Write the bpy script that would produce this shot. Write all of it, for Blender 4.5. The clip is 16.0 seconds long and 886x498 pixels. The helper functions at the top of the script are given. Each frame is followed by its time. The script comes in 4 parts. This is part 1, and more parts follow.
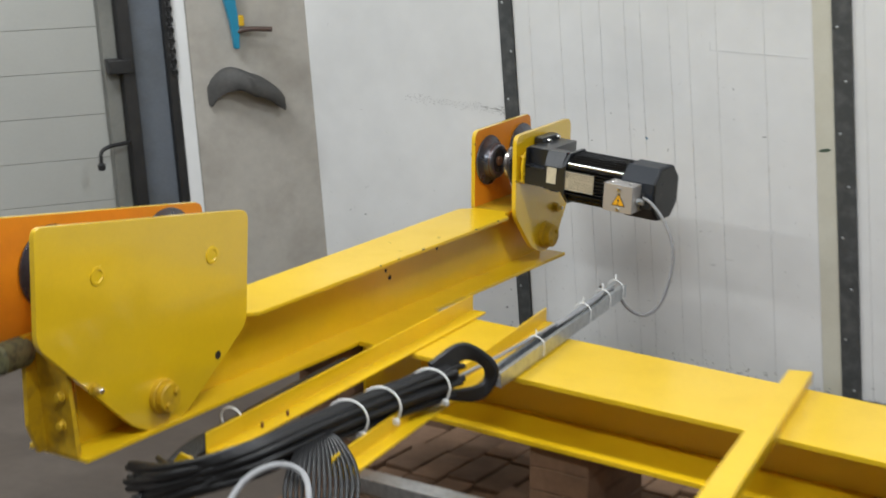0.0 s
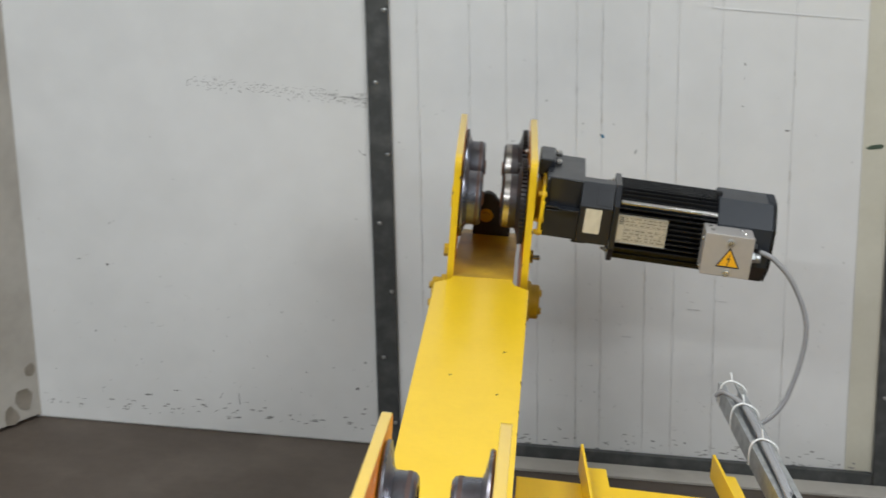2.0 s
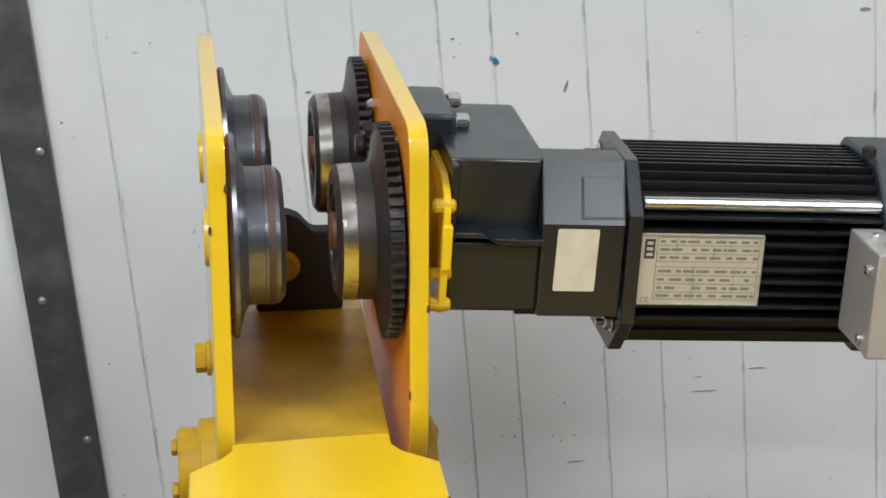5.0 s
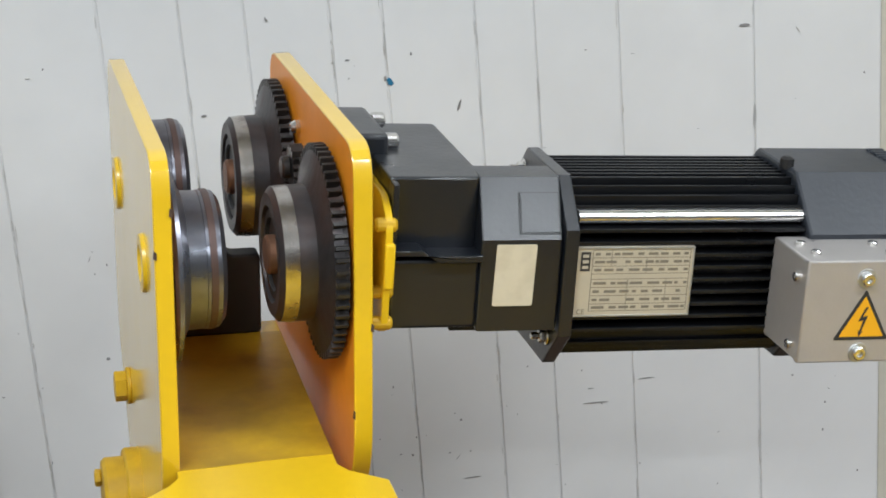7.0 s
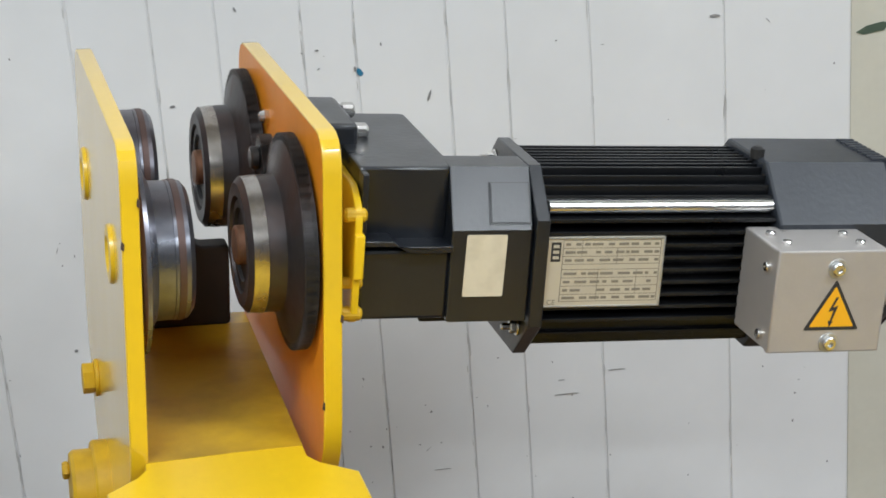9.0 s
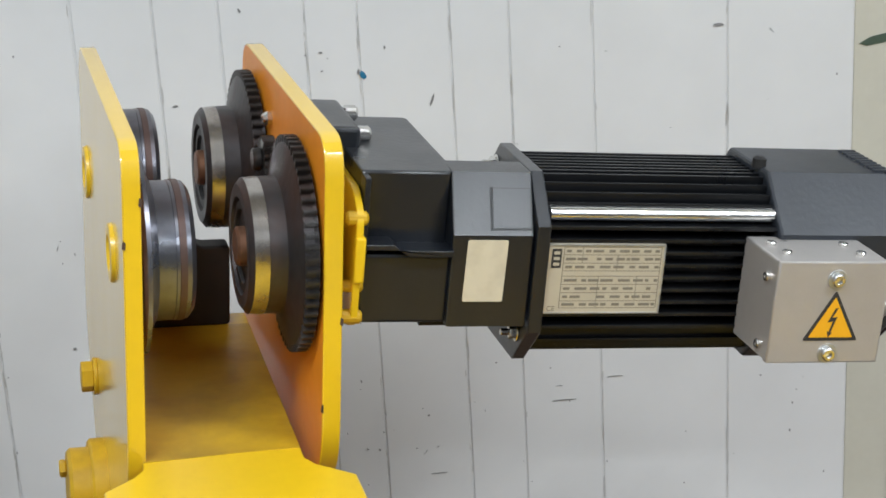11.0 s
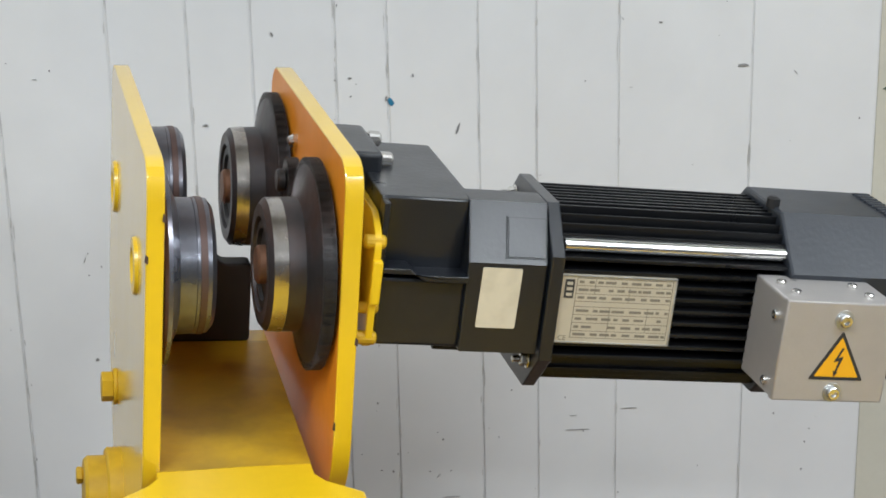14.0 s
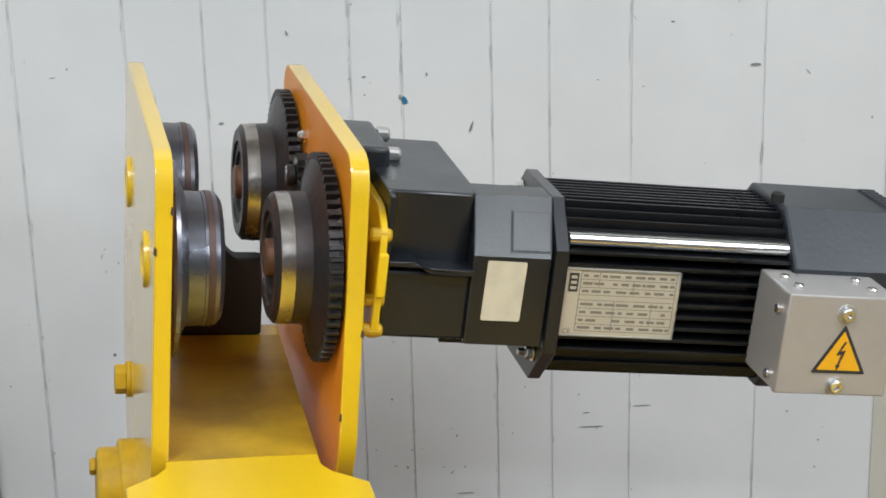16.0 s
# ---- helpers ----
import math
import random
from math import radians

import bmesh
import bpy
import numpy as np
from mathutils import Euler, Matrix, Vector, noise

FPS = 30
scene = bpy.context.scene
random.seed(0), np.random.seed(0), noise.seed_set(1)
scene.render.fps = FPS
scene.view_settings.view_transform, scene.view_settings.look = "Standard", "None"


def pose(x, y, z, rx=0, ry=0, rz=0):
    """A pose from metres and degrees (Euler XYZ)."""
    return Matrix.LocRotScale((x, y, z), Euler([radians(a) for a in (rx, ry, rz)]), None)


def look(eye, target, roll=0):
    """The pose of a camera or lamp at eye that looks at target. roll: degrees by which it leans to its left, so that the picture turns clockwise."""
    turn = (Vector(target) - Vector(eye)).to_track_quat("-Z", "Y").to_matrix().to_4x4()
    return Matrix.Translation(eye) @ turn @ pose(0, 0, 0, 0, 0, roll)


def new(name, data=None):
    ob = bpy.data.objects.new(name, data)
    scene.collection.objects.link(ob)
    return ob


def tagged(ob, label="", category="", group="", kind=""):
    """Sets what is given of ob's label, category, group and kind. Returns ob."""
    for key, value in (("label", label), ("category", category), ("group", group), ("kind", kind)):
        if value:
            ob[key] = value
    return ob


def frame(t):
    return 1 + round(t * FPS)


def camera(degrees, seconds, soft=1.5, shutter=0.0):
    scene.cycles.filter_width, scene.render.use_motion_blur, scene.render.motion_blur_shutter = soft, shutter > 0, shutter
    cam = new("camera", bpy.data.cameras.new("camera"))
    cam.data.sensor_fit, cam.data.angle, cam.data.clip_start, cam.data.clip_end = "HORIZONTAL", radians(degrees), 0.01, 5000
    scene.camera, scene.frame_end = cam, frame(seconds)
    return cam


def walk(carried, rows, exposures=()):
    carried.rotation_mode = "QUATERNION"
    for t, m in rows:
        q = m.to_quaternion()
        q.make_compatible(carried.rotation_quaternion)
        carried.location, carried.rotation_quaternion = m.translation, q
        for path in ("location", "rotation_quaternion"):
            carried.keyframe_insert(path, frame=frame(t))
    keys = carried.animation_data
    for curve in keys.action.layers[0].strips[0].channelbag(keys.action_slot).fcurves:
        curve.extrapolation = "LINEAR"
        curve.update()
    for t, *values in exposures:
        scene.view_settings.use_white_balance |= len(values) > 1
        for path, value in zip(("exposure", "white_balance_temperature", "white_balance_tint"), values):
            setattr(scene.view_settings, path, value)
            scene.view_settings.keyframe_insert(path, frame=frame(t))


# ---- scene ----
# ---------------------------------------------------------------- camera
PATH = [
    (0, (2.650, -4.769, 2.076), (1.595, -3.148, 1.568), 0.16),
    (0.5, (1.658, -4.124, 1.993), (0.757, -2.420, 1.461), 0.17),
    (1, (0.985, -3.641, 1.885), (0.274, -1.856, 1.330), 0.43),
    (1.5, (0.501, -3.344, 1.994), (0.024, -1.518, 1.334), 3.05),
    (2, (-0.175, -3.424, 1.929), (-0.268, -1.528, 1.300), 4.29),
    (2.5, (-0.294, -3.355, 1.940), (-0.263, -1.458, 1.308), 3.15),
    (3, (-0.293, -2.227, 1.596), (-0.185, -0.332, 0.967), 2.50),
    (3.5, (-0.247, -1.592, 1.438), (-0.160, 0.291, 0.770), 0.43),
    (4, (-0.260, -1.354, 1.372), (-0.143, 0.525, 0.697), 0.10),
    (4.5, (-0.269, -1.248, 1.327), (-0.115, 0.633, 0.665), 0.28),
    (5, (-0.310, -1.294, 1.334), (-0.081, 0.586, 0.693), 0.32),
    (7.5, (-0.423, -1.283, 1.332), (0.059, 0.559, 0.720), 1.04),
    (8, (-0.422, -1.285, 1.332), (0.078, 0.552, 0.720), 1.21),
    (8.5, (-0.419, -1.282, 1.329), (0.070, 0.556, 0.710), 0.98),
    (9, (-0.417, -1.279, 1.328), (0.065, 0.559, 0.707), 1.07),
    (11.5, (-0.420, -1.280, 1.331), (0.067, 0.559, 0.714), 2.27),
    (12, (-0.423, -1.282, 1.334), (0.067, 0.560, 0.728), 2.43),
    (12.5, (-0.422, -1.287, 1.335), (0.070, 0.559, 0.742), 2.59),
    (13, (-0.419, -1.292, 1.333), (0.074, 0.553, 0.739), 3.14),
    (13.5, (-0.414, -1.300, 1.334), (0.056, 0.552, 0.742), 3.52),
    (14, (-0.414, -1.311, 1.338), (0.036, 0.546, 0.748), 3.93),
    (14.5, (-0.406, -1.322, 1.335), (0.039, 0.537, 0.746), 4.12),
    (15, (-0.399, -1.329, 1.338), (0.040, 0.532, 0.751), 3.94),
    (15.5, (-0.403, -1.331, 1.336), (0.033, 0.532, 0.752), 3.90),
    (16, (-0.397, -1.335, 1.335), (0.018, 0.532, 0.749), 3.72),
]
cam = camera(28.0, 16.0, soft=1.7, shutter=0.4)
walk(cam, [(t, look(eye, target, roll)) for t, eye, target, roll in PATH],
     [(0.0, -0.1, 6500, 10), (0.8, -0.2, 6500, 10), (2.4, -0.2, 6450, 10), (3.2, -0.12, 6380, 10), (4.6, 0.08, 6320, 10), (7.5, 0.12, 6280, 10), (16.0, 0.12, 6280, 10)])

# ---------------------------------------------------------------- light
world = bpy.data.worlds.new("world")
scene.world = world
world.use_nodes = True
world.node_tree.nodes["Background"].inputs[0].default_value = (0.8, 0.85, 0.9, 1)
world.node_tree.nodes["Background"].inputs[1].default_value = 0.05
scene.view_settings.exposure = 0.0
LAMPS = [(-1.6, -1.3), (1.6, -1.3), (-1.6, -3.6), (1.6, -3.6)]
LAMP_Z, LAMP_POWER = 3.25, 66.5
for lx, ly in LAMPS:
    ld = bpy.data.lights.new("tube_light", "AREA")
    ld.shape, ld.size, ld.size_y, ld.energy, ld.color = "RECTANGLE", 1.5, 0.16, LAMP_POWER, (0.915, 0.967, 1.0)
    lo = new("tube_light", ld)
    lo.matrix_world = pose(lx, ly, LAMP_Z - 0.075)


# ---------------------------------------------------------------- materials
def mat(name, color, rough=0.5, metal=0.0, spot=None, spot_amount=0.3, spot_scale=8.0, grain=0.12, grain_scale=90.0,
        bump=0.15, bump_scale=120.0, coat=0.0, vary=0.0, emit=0.0, spec=0.5, coat_rough=0.2, coat_ior=1.5):
    """A node material: base colour, stains in a second colour, grain, uneven gloss and fine relief."""
    m = bpy.data.materials.new(name)
    m.use_nodes = True
    nt = m.node_tree
    n, l = nt.nodes, nt.links
    b = n["Principled BSDF"]
    tc = n.new("ShaderNodeTexCoord")
    geo = n.new("ShaderNodeNewGeometry")
    spread = n.new("ShaderNodeTexNoise")
    spread.inputs["Scale"].default_value, spread.inputs["Detail"].default_value = spot_scale, 6
    l.new(geo.outputs["Position"], spread.inputs["Vector"])
    ramp = n.new("ShaderNodeValToRGB")
    ramp.color_ramp.elements[0].position, ramp.color_ramp.elements[1].position = 0.45, 0.75
    l.new(spread.outputs["Fac"], ramp.inputs["Fac"])
    amount = n.new("ShaderNodeMath")
    amount.operation, amount.inputs[1].default_value = "MULTIPLY", spot_amount
    l.new(ramp.outputs["Color"], amount.inputs[0])
    mix = n.new("ShaderNodeMix")
    mix.data_type = "RGBA"
    mix.inputs["A"].default_value = (*color, 1)
    mix.inputs["B"].default_value = (*(spot or [c * 0.6 for c in color]), 1)
    l.new(amount.outputs[0], mix.inputs["Factor"])
    fine = n.new("ShaderNodeTexNoise")
    fine.inputs["Scale"].default_value, fine.inputs["Detail"].default_value = grain_scale, 4
    l.new(tc.outputs["Object"], fine.inputs["Vector"])
    hsv = n.new("ShaderNodeHueSaturation")
    val = n.new("ShaderNodeMapRange")
    val.inputs["To Min"].default_value, val.inputs["To Max"].default_value = 1 - grain, 1 + grain
    l.new(fine.outputs["Fac"], val.inputs["Value"])
    last = val.outputs[0]
    if vary:
        info = n.new("ShaderNodeObjectInfo")
        vr = n.new("ShaderNodeMapRange")
        vr.inputs["To Min"].default_value, vr.inputs["To Max"].default_value = 1 - vary, 1 + vary
        l.new(info.outputs["Random"], vr.inputs["Value"])
        mul = n.new("ShaderNodeMath")
        mul.operation = "MULTIPLY"
        l.new(last, mul.inputs[0])
        l.new(vr.outputs[0], mul.inputs[1])
        last = mul.outputs[0]
    l.new(last, hsv.inputs["Value"])
    l.new(mix.outputs["Result"], hsv.inputs["Color"])
    l.new(hsv.outputs["Color"], b.inputs["Base Color"])
    rr = n.new("ShaderNodeMapRange")
    rr.inputs["To Min"].default_value, rr.inputs["To Max"].default_value = max(0.05, rough - 0.1), min(1, rough + 0.12)
    l.new(spread.outputs["Fac"], rr.inputs["Value"])
    l.new(rr.outputs[0], b.inputs["Roughness"])
    b.inputs["Metallic"].default_value = metal
    b.inputs["Coat Weight"].default_value = coat
    b.inputs["Coat Roughness"].default_value = coat_rough
    b.inputs["Coat IOR"].default_value = coat_ior
    b.inputs["Specular IOR Level"].default_value = spec
    if bump:
        rel = n.new("ShaderNodeTexNoise")
        rel.inputs["Scale"].default_value, rel.inputs["Detail"].default_value = bump_scale, 5
        l.new(tc.outputs["Object"], rel.inputs["Vector"])
        bp = n.new("ShaderNodeBump")
        bp.inputs["Strength"].default_value, bp.inputs["Distance"].default_value = bump, 0.002
        l.new(rel.outputs["Fac"], bp.inputs["Height"])
        l.new(bp.outputs["Normal"], b.inputs["Normal"])
    if emit:
        b.inputs["Emission Color"].default_value = (*color, 1)
        b.inputs["Emission Strength"].default_value = emit
    return m


YELLOW = mat("yellow_paint", (0.78, 0.50, 0.008), 0.36, spot=(0.62, 0.38, 0.01), spot_amount=0.35, spot_scale=6, grain=0.04, bump=0.12, bump_scale=25, coat=0.4)
YELLOW_DARK = mat("worn_yellow_paint", (0.60, 0.36, 0.008), 0.5, spot=(0.32, 0.19, 0.02), spot_amount=0.7, spot_scale=30, grain=0.12, bump=0.25)
YELLOW_GLOSS = mat("glossy_yellow_plate_paint", (0.78, 0.50, 0.008), 0.34, spot=(0.66, 0.41, 0.01), spot_amount=0.35, spot_scale=6, grain=0.04, bump=0.05, bump_scale=25, coat=1.0, coat_rough=0.13, coat_ior=1.9)
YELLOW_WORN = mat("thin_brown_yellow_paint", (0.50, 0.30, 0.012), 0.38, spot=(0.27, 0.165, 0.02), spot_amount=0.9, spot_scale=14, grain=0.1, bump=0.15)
ORANGE = mat("orange_paint", (0.78, 0.27, 0.012), 0.42, spot=(0.5, 0.16, 0.012), spot_amount=0.4, spot_scale=9, grain=0.05, bump=0.12, bump_scale=60)
WHEEL = mat("dark_cast_steel", (0.075, 0.070, 0.072), 0.42, 0.75, spot=(0.10, 0.045, 0.028), spot_amount=0.45, spot_scale=28, grain=0.25, bump=0.2)
BLUED = mat("blued_forged_steel", (0.165, 0.172, 0.198), 0.28, 0.8, spot=(0.12, 0.075, 0.065), spot_amount=0.5, spot_scale=22, grain=0.25, bump=0.25, bump_scale=70)
TREAD = mat("worn_bright_steel", (0.5, 0.47, 0.44), 0.24, 1.0, spot=(0.2, 0.15, 0.12), spot_amount=0.75, spot_scale=45, grain=0.25, bump=0.35, bump_scale=60)
GEAR = mat("greasy_gear_steel", (0.05, 0.048, 0.047), 0.38, 0.7, spot=(0.09, 0.07, 0.06), spot_amount=0.6, spot_scale=40, grain=0.2, bump=0.2)
RUST = mat("rusty_red_band", (0.105, 0.068, 0.06), 0.45, 0.5, spot=(0.08, 0.04, 0.03), spot_amount=0.6, spot_scale=40)
DARKBLOCK = mat("dark_rubber", (0.018, 0.015, 0.014), 0.6, spot=(0.05, 0.035, 0.025), spot_amount=0.5, spot_scale=20)
COPPER = mat("brown_axle_end", (0.24, 0.12, 0.07), 0.5, 0.6, spot=(0.10, 0.06, 0.04), spot_amount=0.6, spot_scale=60)
GEARBOX = mat("dark_grey_gearbox_enamel", (0.0085, 0.0105, 0.0145), 0.30, spot=(0.006, 0.0075, 0.0105), spot_amount=0.5, spot_scale=14, grain=0.06, bump=0.1, bump_scale=200, coat=0.25, spec=0.55)
COWL = mat("slate_grey_enamel", (0.022, 0.026, 0.033), 0.4, spot=(0.014, 0.017, 0.022), spot_amount=0.5, spot_scale=12, grain=0.06, bump=0.1, bump_scale=200, coat=0.06, spec=0.4)
BLACK = mat("black_motor_enamel", (0.0045, 0.005, 0.006), 0.3, spot=(0.009, 0.009, 0.010), spot_amount=0.5, spot_scale=15, grain=0.1, bump=0.06, coat=0.08, spec=0.35)
ALU = mat("brushed_aluminium_box", (0.50, 0.475, 0.455), 0.4, 0.5, spot=(0.40, 0.375, 0.355), spot_amount=0.4, spot_scale=14, grain=0.04, bump=0.08, bump_scale=250)
ZINC = mat("galvanised_steel", (0.55, 0.57, 0.58), 0.36, 0.85, spot=(0.34, 0.36, 0.38), spot_amount=0.7, spot_scale=45, grain=0.15, bump=0.15)
CHROME = mat("bright_zinc_bolt", (0.75, 0.74, 0.72), 0.22, 1.0, grain=0.05, bump=0.05)
PLATE = mat("champagne_metal_label", (0.58, 0.53, 0.42), 0.38, 0.35, spot=(0.46, 0.41, 0.31), spot_amount=0.5, spot_scale=30, grain=0.05, bump=0.05)
STICKER = mat("creased_paper_sticker", (0.62, 0.55, 0.40), 0.5, spot=(0.42, 0.36, 0.25), spot_amount=0.5, spot_scale=50, grain=0.05, bump=0.3, bump_scale=40)
INK = mat("dark_print", (0.03, 0.028, 0.025), 0.6, grain=0.05, bump=0)
INK_FADED = mat("faded_print", (0.20, 0.175, 0.13), 0.6, grain=0.1, bump=0)
SIGN = mat("warning_yellow_print", (0.86, 0.42, 0.01), 0.45, spot=(0.75, 0.36, 0.01), grain=0.03, bump=0)
WALLWHITE = mat("white_wall_panel", (0.70, 0.70, 0.69), 0.42, spot=(0.53, 0.53, 0.52), spot_amount=0.45, spot_scale=2.6, grain=0.05, grain_scale=14, bump=0.05, bump_scale=8)
WALLEDGE = mat("aged_cream_panel", (0.58, 0.56, 0.47), 0.5, spot=(0.45, 0.42, 0.33), spot_amount=0.5, spot_scale=5, grain=0.04, bump=0.05, bump_scale=8)
SEAM = mat("grey_panel_seam", (0.66, 0.66, 0.65), 0.7, spot=(0.55, 0.55, 0.55), spot_amount=0.9, spot_scale=7, grain=0.1)
MARK = mat("scuff_mark", (0.23, 0.225, 0.22), 0.7, grain=0.2)
SEAMDIRT = mat("dusty_seam_dirt", (0.50, 0.49, 0.465), 0.8, grain=0.2)
MARKBLUE = mat("blue_paint_fleck", (0.02, 0.16, 0.28), 0.5)
MARKGREEN = mat("green_scuff", (0.06, 0.09, 0.06), 0.7)
POST = mat("dark_grey_steel_post", (0.055, 0.058, 0.058), 0.55, 0.1, spot=(0.16, 0.16, 0.155), spot_amount=0.45, spot_scale=24, grain=0.2, bump=0.2)
CONCRETE = mat("stained_plaster", (0.41, 0.385, 0.345), 0.85, spot=(0.27, 0.245, 0.21), spot_amount=0.8, spot_scale=3.6, grain=0.12, grain_scale=30, bump=0.5, bump_scale=24)
FLOOR = mat("brown_concrete_floor", (0.070, 0.053, 0.041), 0.62, spot=(0.14, 0.115, 0.095), spot_amount=0.6, spot_scale=3.5, grain=0.2, grain_scale=35, bump=0.5, bump_scale=18)
BRICK = mat("brown_clay_block", (0.20, 0.115, 0.066), 0.8, spot=(0.11, 0.065, 0.042), spot_amount=0.6, spot_scale=9, grain=0.2, grain_scale=50, bump=0.5, bump_scale=40, vary=0.22)
CEIL = mat("white_ceiling", (0.6, 0.6, 0.59), 0.8, spot=(0.5, 0.5, 0.49), spot_scale=1.5)
DOORW = mat("grey_white_door_panel", (0.37, 0.37, 0.345), 0.5, spot=(0.32, 0.32, 0.295), spot_amount=0.5, spot_scale=3, grain=0.04)
STEELBLUE = mat("blue_grey_column_paint", (0.13, 0.148, 0.175), 0.5, 0.2, spot=(0.085, 0.09, 0.09), spot_amount=0.8, spot_scale=5, grain=0.12, bump=0.25)
BLACKSTEEL = mat("black_steel", (0.02, 0.02, 0.021), 0.5, 0.3, spot=(0.05, 0.045, 0.04), spot_amount=0.5, spot_scale=12, grain=0.2)
FELT = mat("dark_grey_rubber_sheet", (0.060, 0.058, 0.055), 0.7, spot=(0.11, 0.105, 0.10), spot_amount=0.5, spot_scale=14, grain=0.25, bump=0.5, bump_scale=60)
TEAL = mat("blue_plastic", (0.01, 0.22, 0.36), 0.45, grain=0.06)
BROWNH = mat("brown_handle", (0.075, 0.045, 0.035), 0.55)
CABLE = mat("black_cable_sheath", (0.012, 0.012, 0.013), 0.42, grain=0.1, bump=0.1)
CABLEG = mat("grey_cable_sheath", (0.30, 0.30, 0.31), 0.45, grain=0.05, bump=0.1)
TIE = mat("white_nylon", (0.75, 0.75, 0.73), 0.4, grain=0.03)
GREYWALL = mat("grey_rendered_wall", (0.30, 0.30, 0.295), 0.8, spot=(0.22, 0.22, 0.215), spot_amount=0.6, spot_scale=1.2, grain=0.08, bump=0.3, bump_scale=20)
LAMPGLOW = mat("lamp_diffuser", (1.0, 0.98, 0.94), 0.5, emit=6.0, bump=0)


# ---------------------------------------------------------------- mesh tools
def box(bm, x0, x1, y0, y1, z0, z1, bevel=0.0, index=0):
    v = [bm.verts.new((x, y, z)) for x in (x0, x1) for y in (y0, y1) for z in (z0, z1)]
    faces = [bm.faces.new([v[i] for i in q]) for q in ((0, 1, 3, 2), (4, 6, 7, 5), (0, 4, 5, 1), (2, 3, 7, 6), (0, 2, 6, 4), (1, 5, 7, 3))]
    for fc in faces:
        fc.material_index = index
    if bevel:
        edges = list({e for fc in faces for e in fc.edges})
        bmesh.ops.bevel(bm, geom=edges, offset=bevel, segments=2, profile=0.5, affect="EDGES")
    return bm


def rounded(points, radius, steps=4):
    """A polygon with its corners rounded."""
    out = []
    n = len(points)
    for i in range(n):
        p, a, b = Vector(points[i]), Vector(points[i - 1]), Vector(points[(i + 1) % n])
        r = radius[i] if isinstance(radius, (list, tuple)) else radius
        da, db = (a - p), (b - p)
        r = min(r, da.length * 0.45, db.length * 0.45)
        s, e = p + da.normalized() * r, p + db.normalized() * r
        for k in range(steps + 1):
            u = k / steps
            out.append(tuple(s * (1 - u) ** 2 + p * 2 * u * (1 - u) + e * u * u))
    return out


def prism(bm, poly, axis, lo, hi, bevel=0.0, index=0, low_index=None, high_index=None):
    """A polygon drawn out along an axis; its two coordinates are the other axes in order."""
    def at(p, h):
        return {"x": (h, p[0], p[1]), "y": (p[0], h, p[1]), "z": (p[0], p[1], h)}[axis]
    a = [bm.verts.new(at(p, lo)) for p in poly]
    b = [bm.verts.new(at(p, hi)) for p in poly]
    f0, f1 = bm.faces.new(a), bm.faces.new(b)
    faces = [f0, f1]
    for i in range(len(poly)):
        j = (i + 1) % len(poly)
        faces.append(bm.faces.new((a[i], a[j], b[j], b[i])))
    for fc in faces:
        fc.material_index = index
    if low_index is not None:
        f0.material_index = low_index
    if high_index is not None:
        f1.material_index = high_index
    bmesh.ops.recalc_face_normals(bm, faces=faces)
    if bevel:
        edges = list({e for fc in (f0, f1) for e in fc.edges})
        bmesh.ops.bevel(bm, geom=edges, offset=bevel, segments=2, profile=0.5, affect="EDGES")
    return bm


def lathe(bm, profile, axis, c, segs=40, index=0, bands=None, start=0.0):
    """Turns (along, radius) rows about an axis through c. bands: material index of each row's strip."""
    rings = []
    for h, r in profile:
        ring = []
        for k in range(segs):
            a = start + 2 * math.pi * k / segs
            u, w = r * math.cos(a), r * math.sin(a)
            p = {"x": (h, u, w), "y": (u, h, w), "z": (u, w, h)}[axis]
            ring.append(bm.verts.new((p[0] + c[0], p[1] + c[1], p[2] + c[2])))
        rings.append(ring)
    faces = []
    for i in range(len(rings) - 1):
        for k in range(segs):
            fc = bm.faces.new((rings[i][k], rings[i][(k + 1) % segs], rings[i + 1][(k + 1) % segs], rings[i + 1][k]))
            fc.material_index = bands[i] if bands else index
            faces.append(fc)
    for ring, b in ((rings[0], bands[0] if bands else index), (rings[-1], bands[-1] if bands else index)):
        fc = bm.faces.new(ring)
        fc.material_index = b
        faces.append(fc)
    bmesh.ops.recalc_face_normals(bm, faces=faces)
    return bm


def cyl(bm, axis, c, r, lo, hi, segs=20, bevel=0.0015, index=0, start=0.0):
    """A chamfered rod along an axis; lo and hi are places on that axis."""
    k = "xyz".index(axis)
    c = [0 if i == k else v for i, v in enumerate(c)]
    return lathe(bm, [(lo, r - bevel), (lo + bevel, r), (hi - bevel, r), (hi, r - bevel)], axis, c, segs, index, start=start)


def smooth_path(points, steps=6):
    pts = [Vector(p) for p in points]
    out = []
    for i in range(len(pts) - 1):
        p0, p1, p2, p3 = pts[max(i - 1, 0)], pts[i], pts[i + 1], pts[min(i + 2, len(pts) - 1)]
        for k in range(steps):
            t = k / steps
            out.append(0.5 * ((2 * p1) + (p2 - p0) * t + (2 * p0 - 5 * p1 + 4 * p2 - p3) * t * t + (3 * p1 - p0 - 3 * p2 + p3) * t ** 3))
    out.append(pts[-1])
    return out


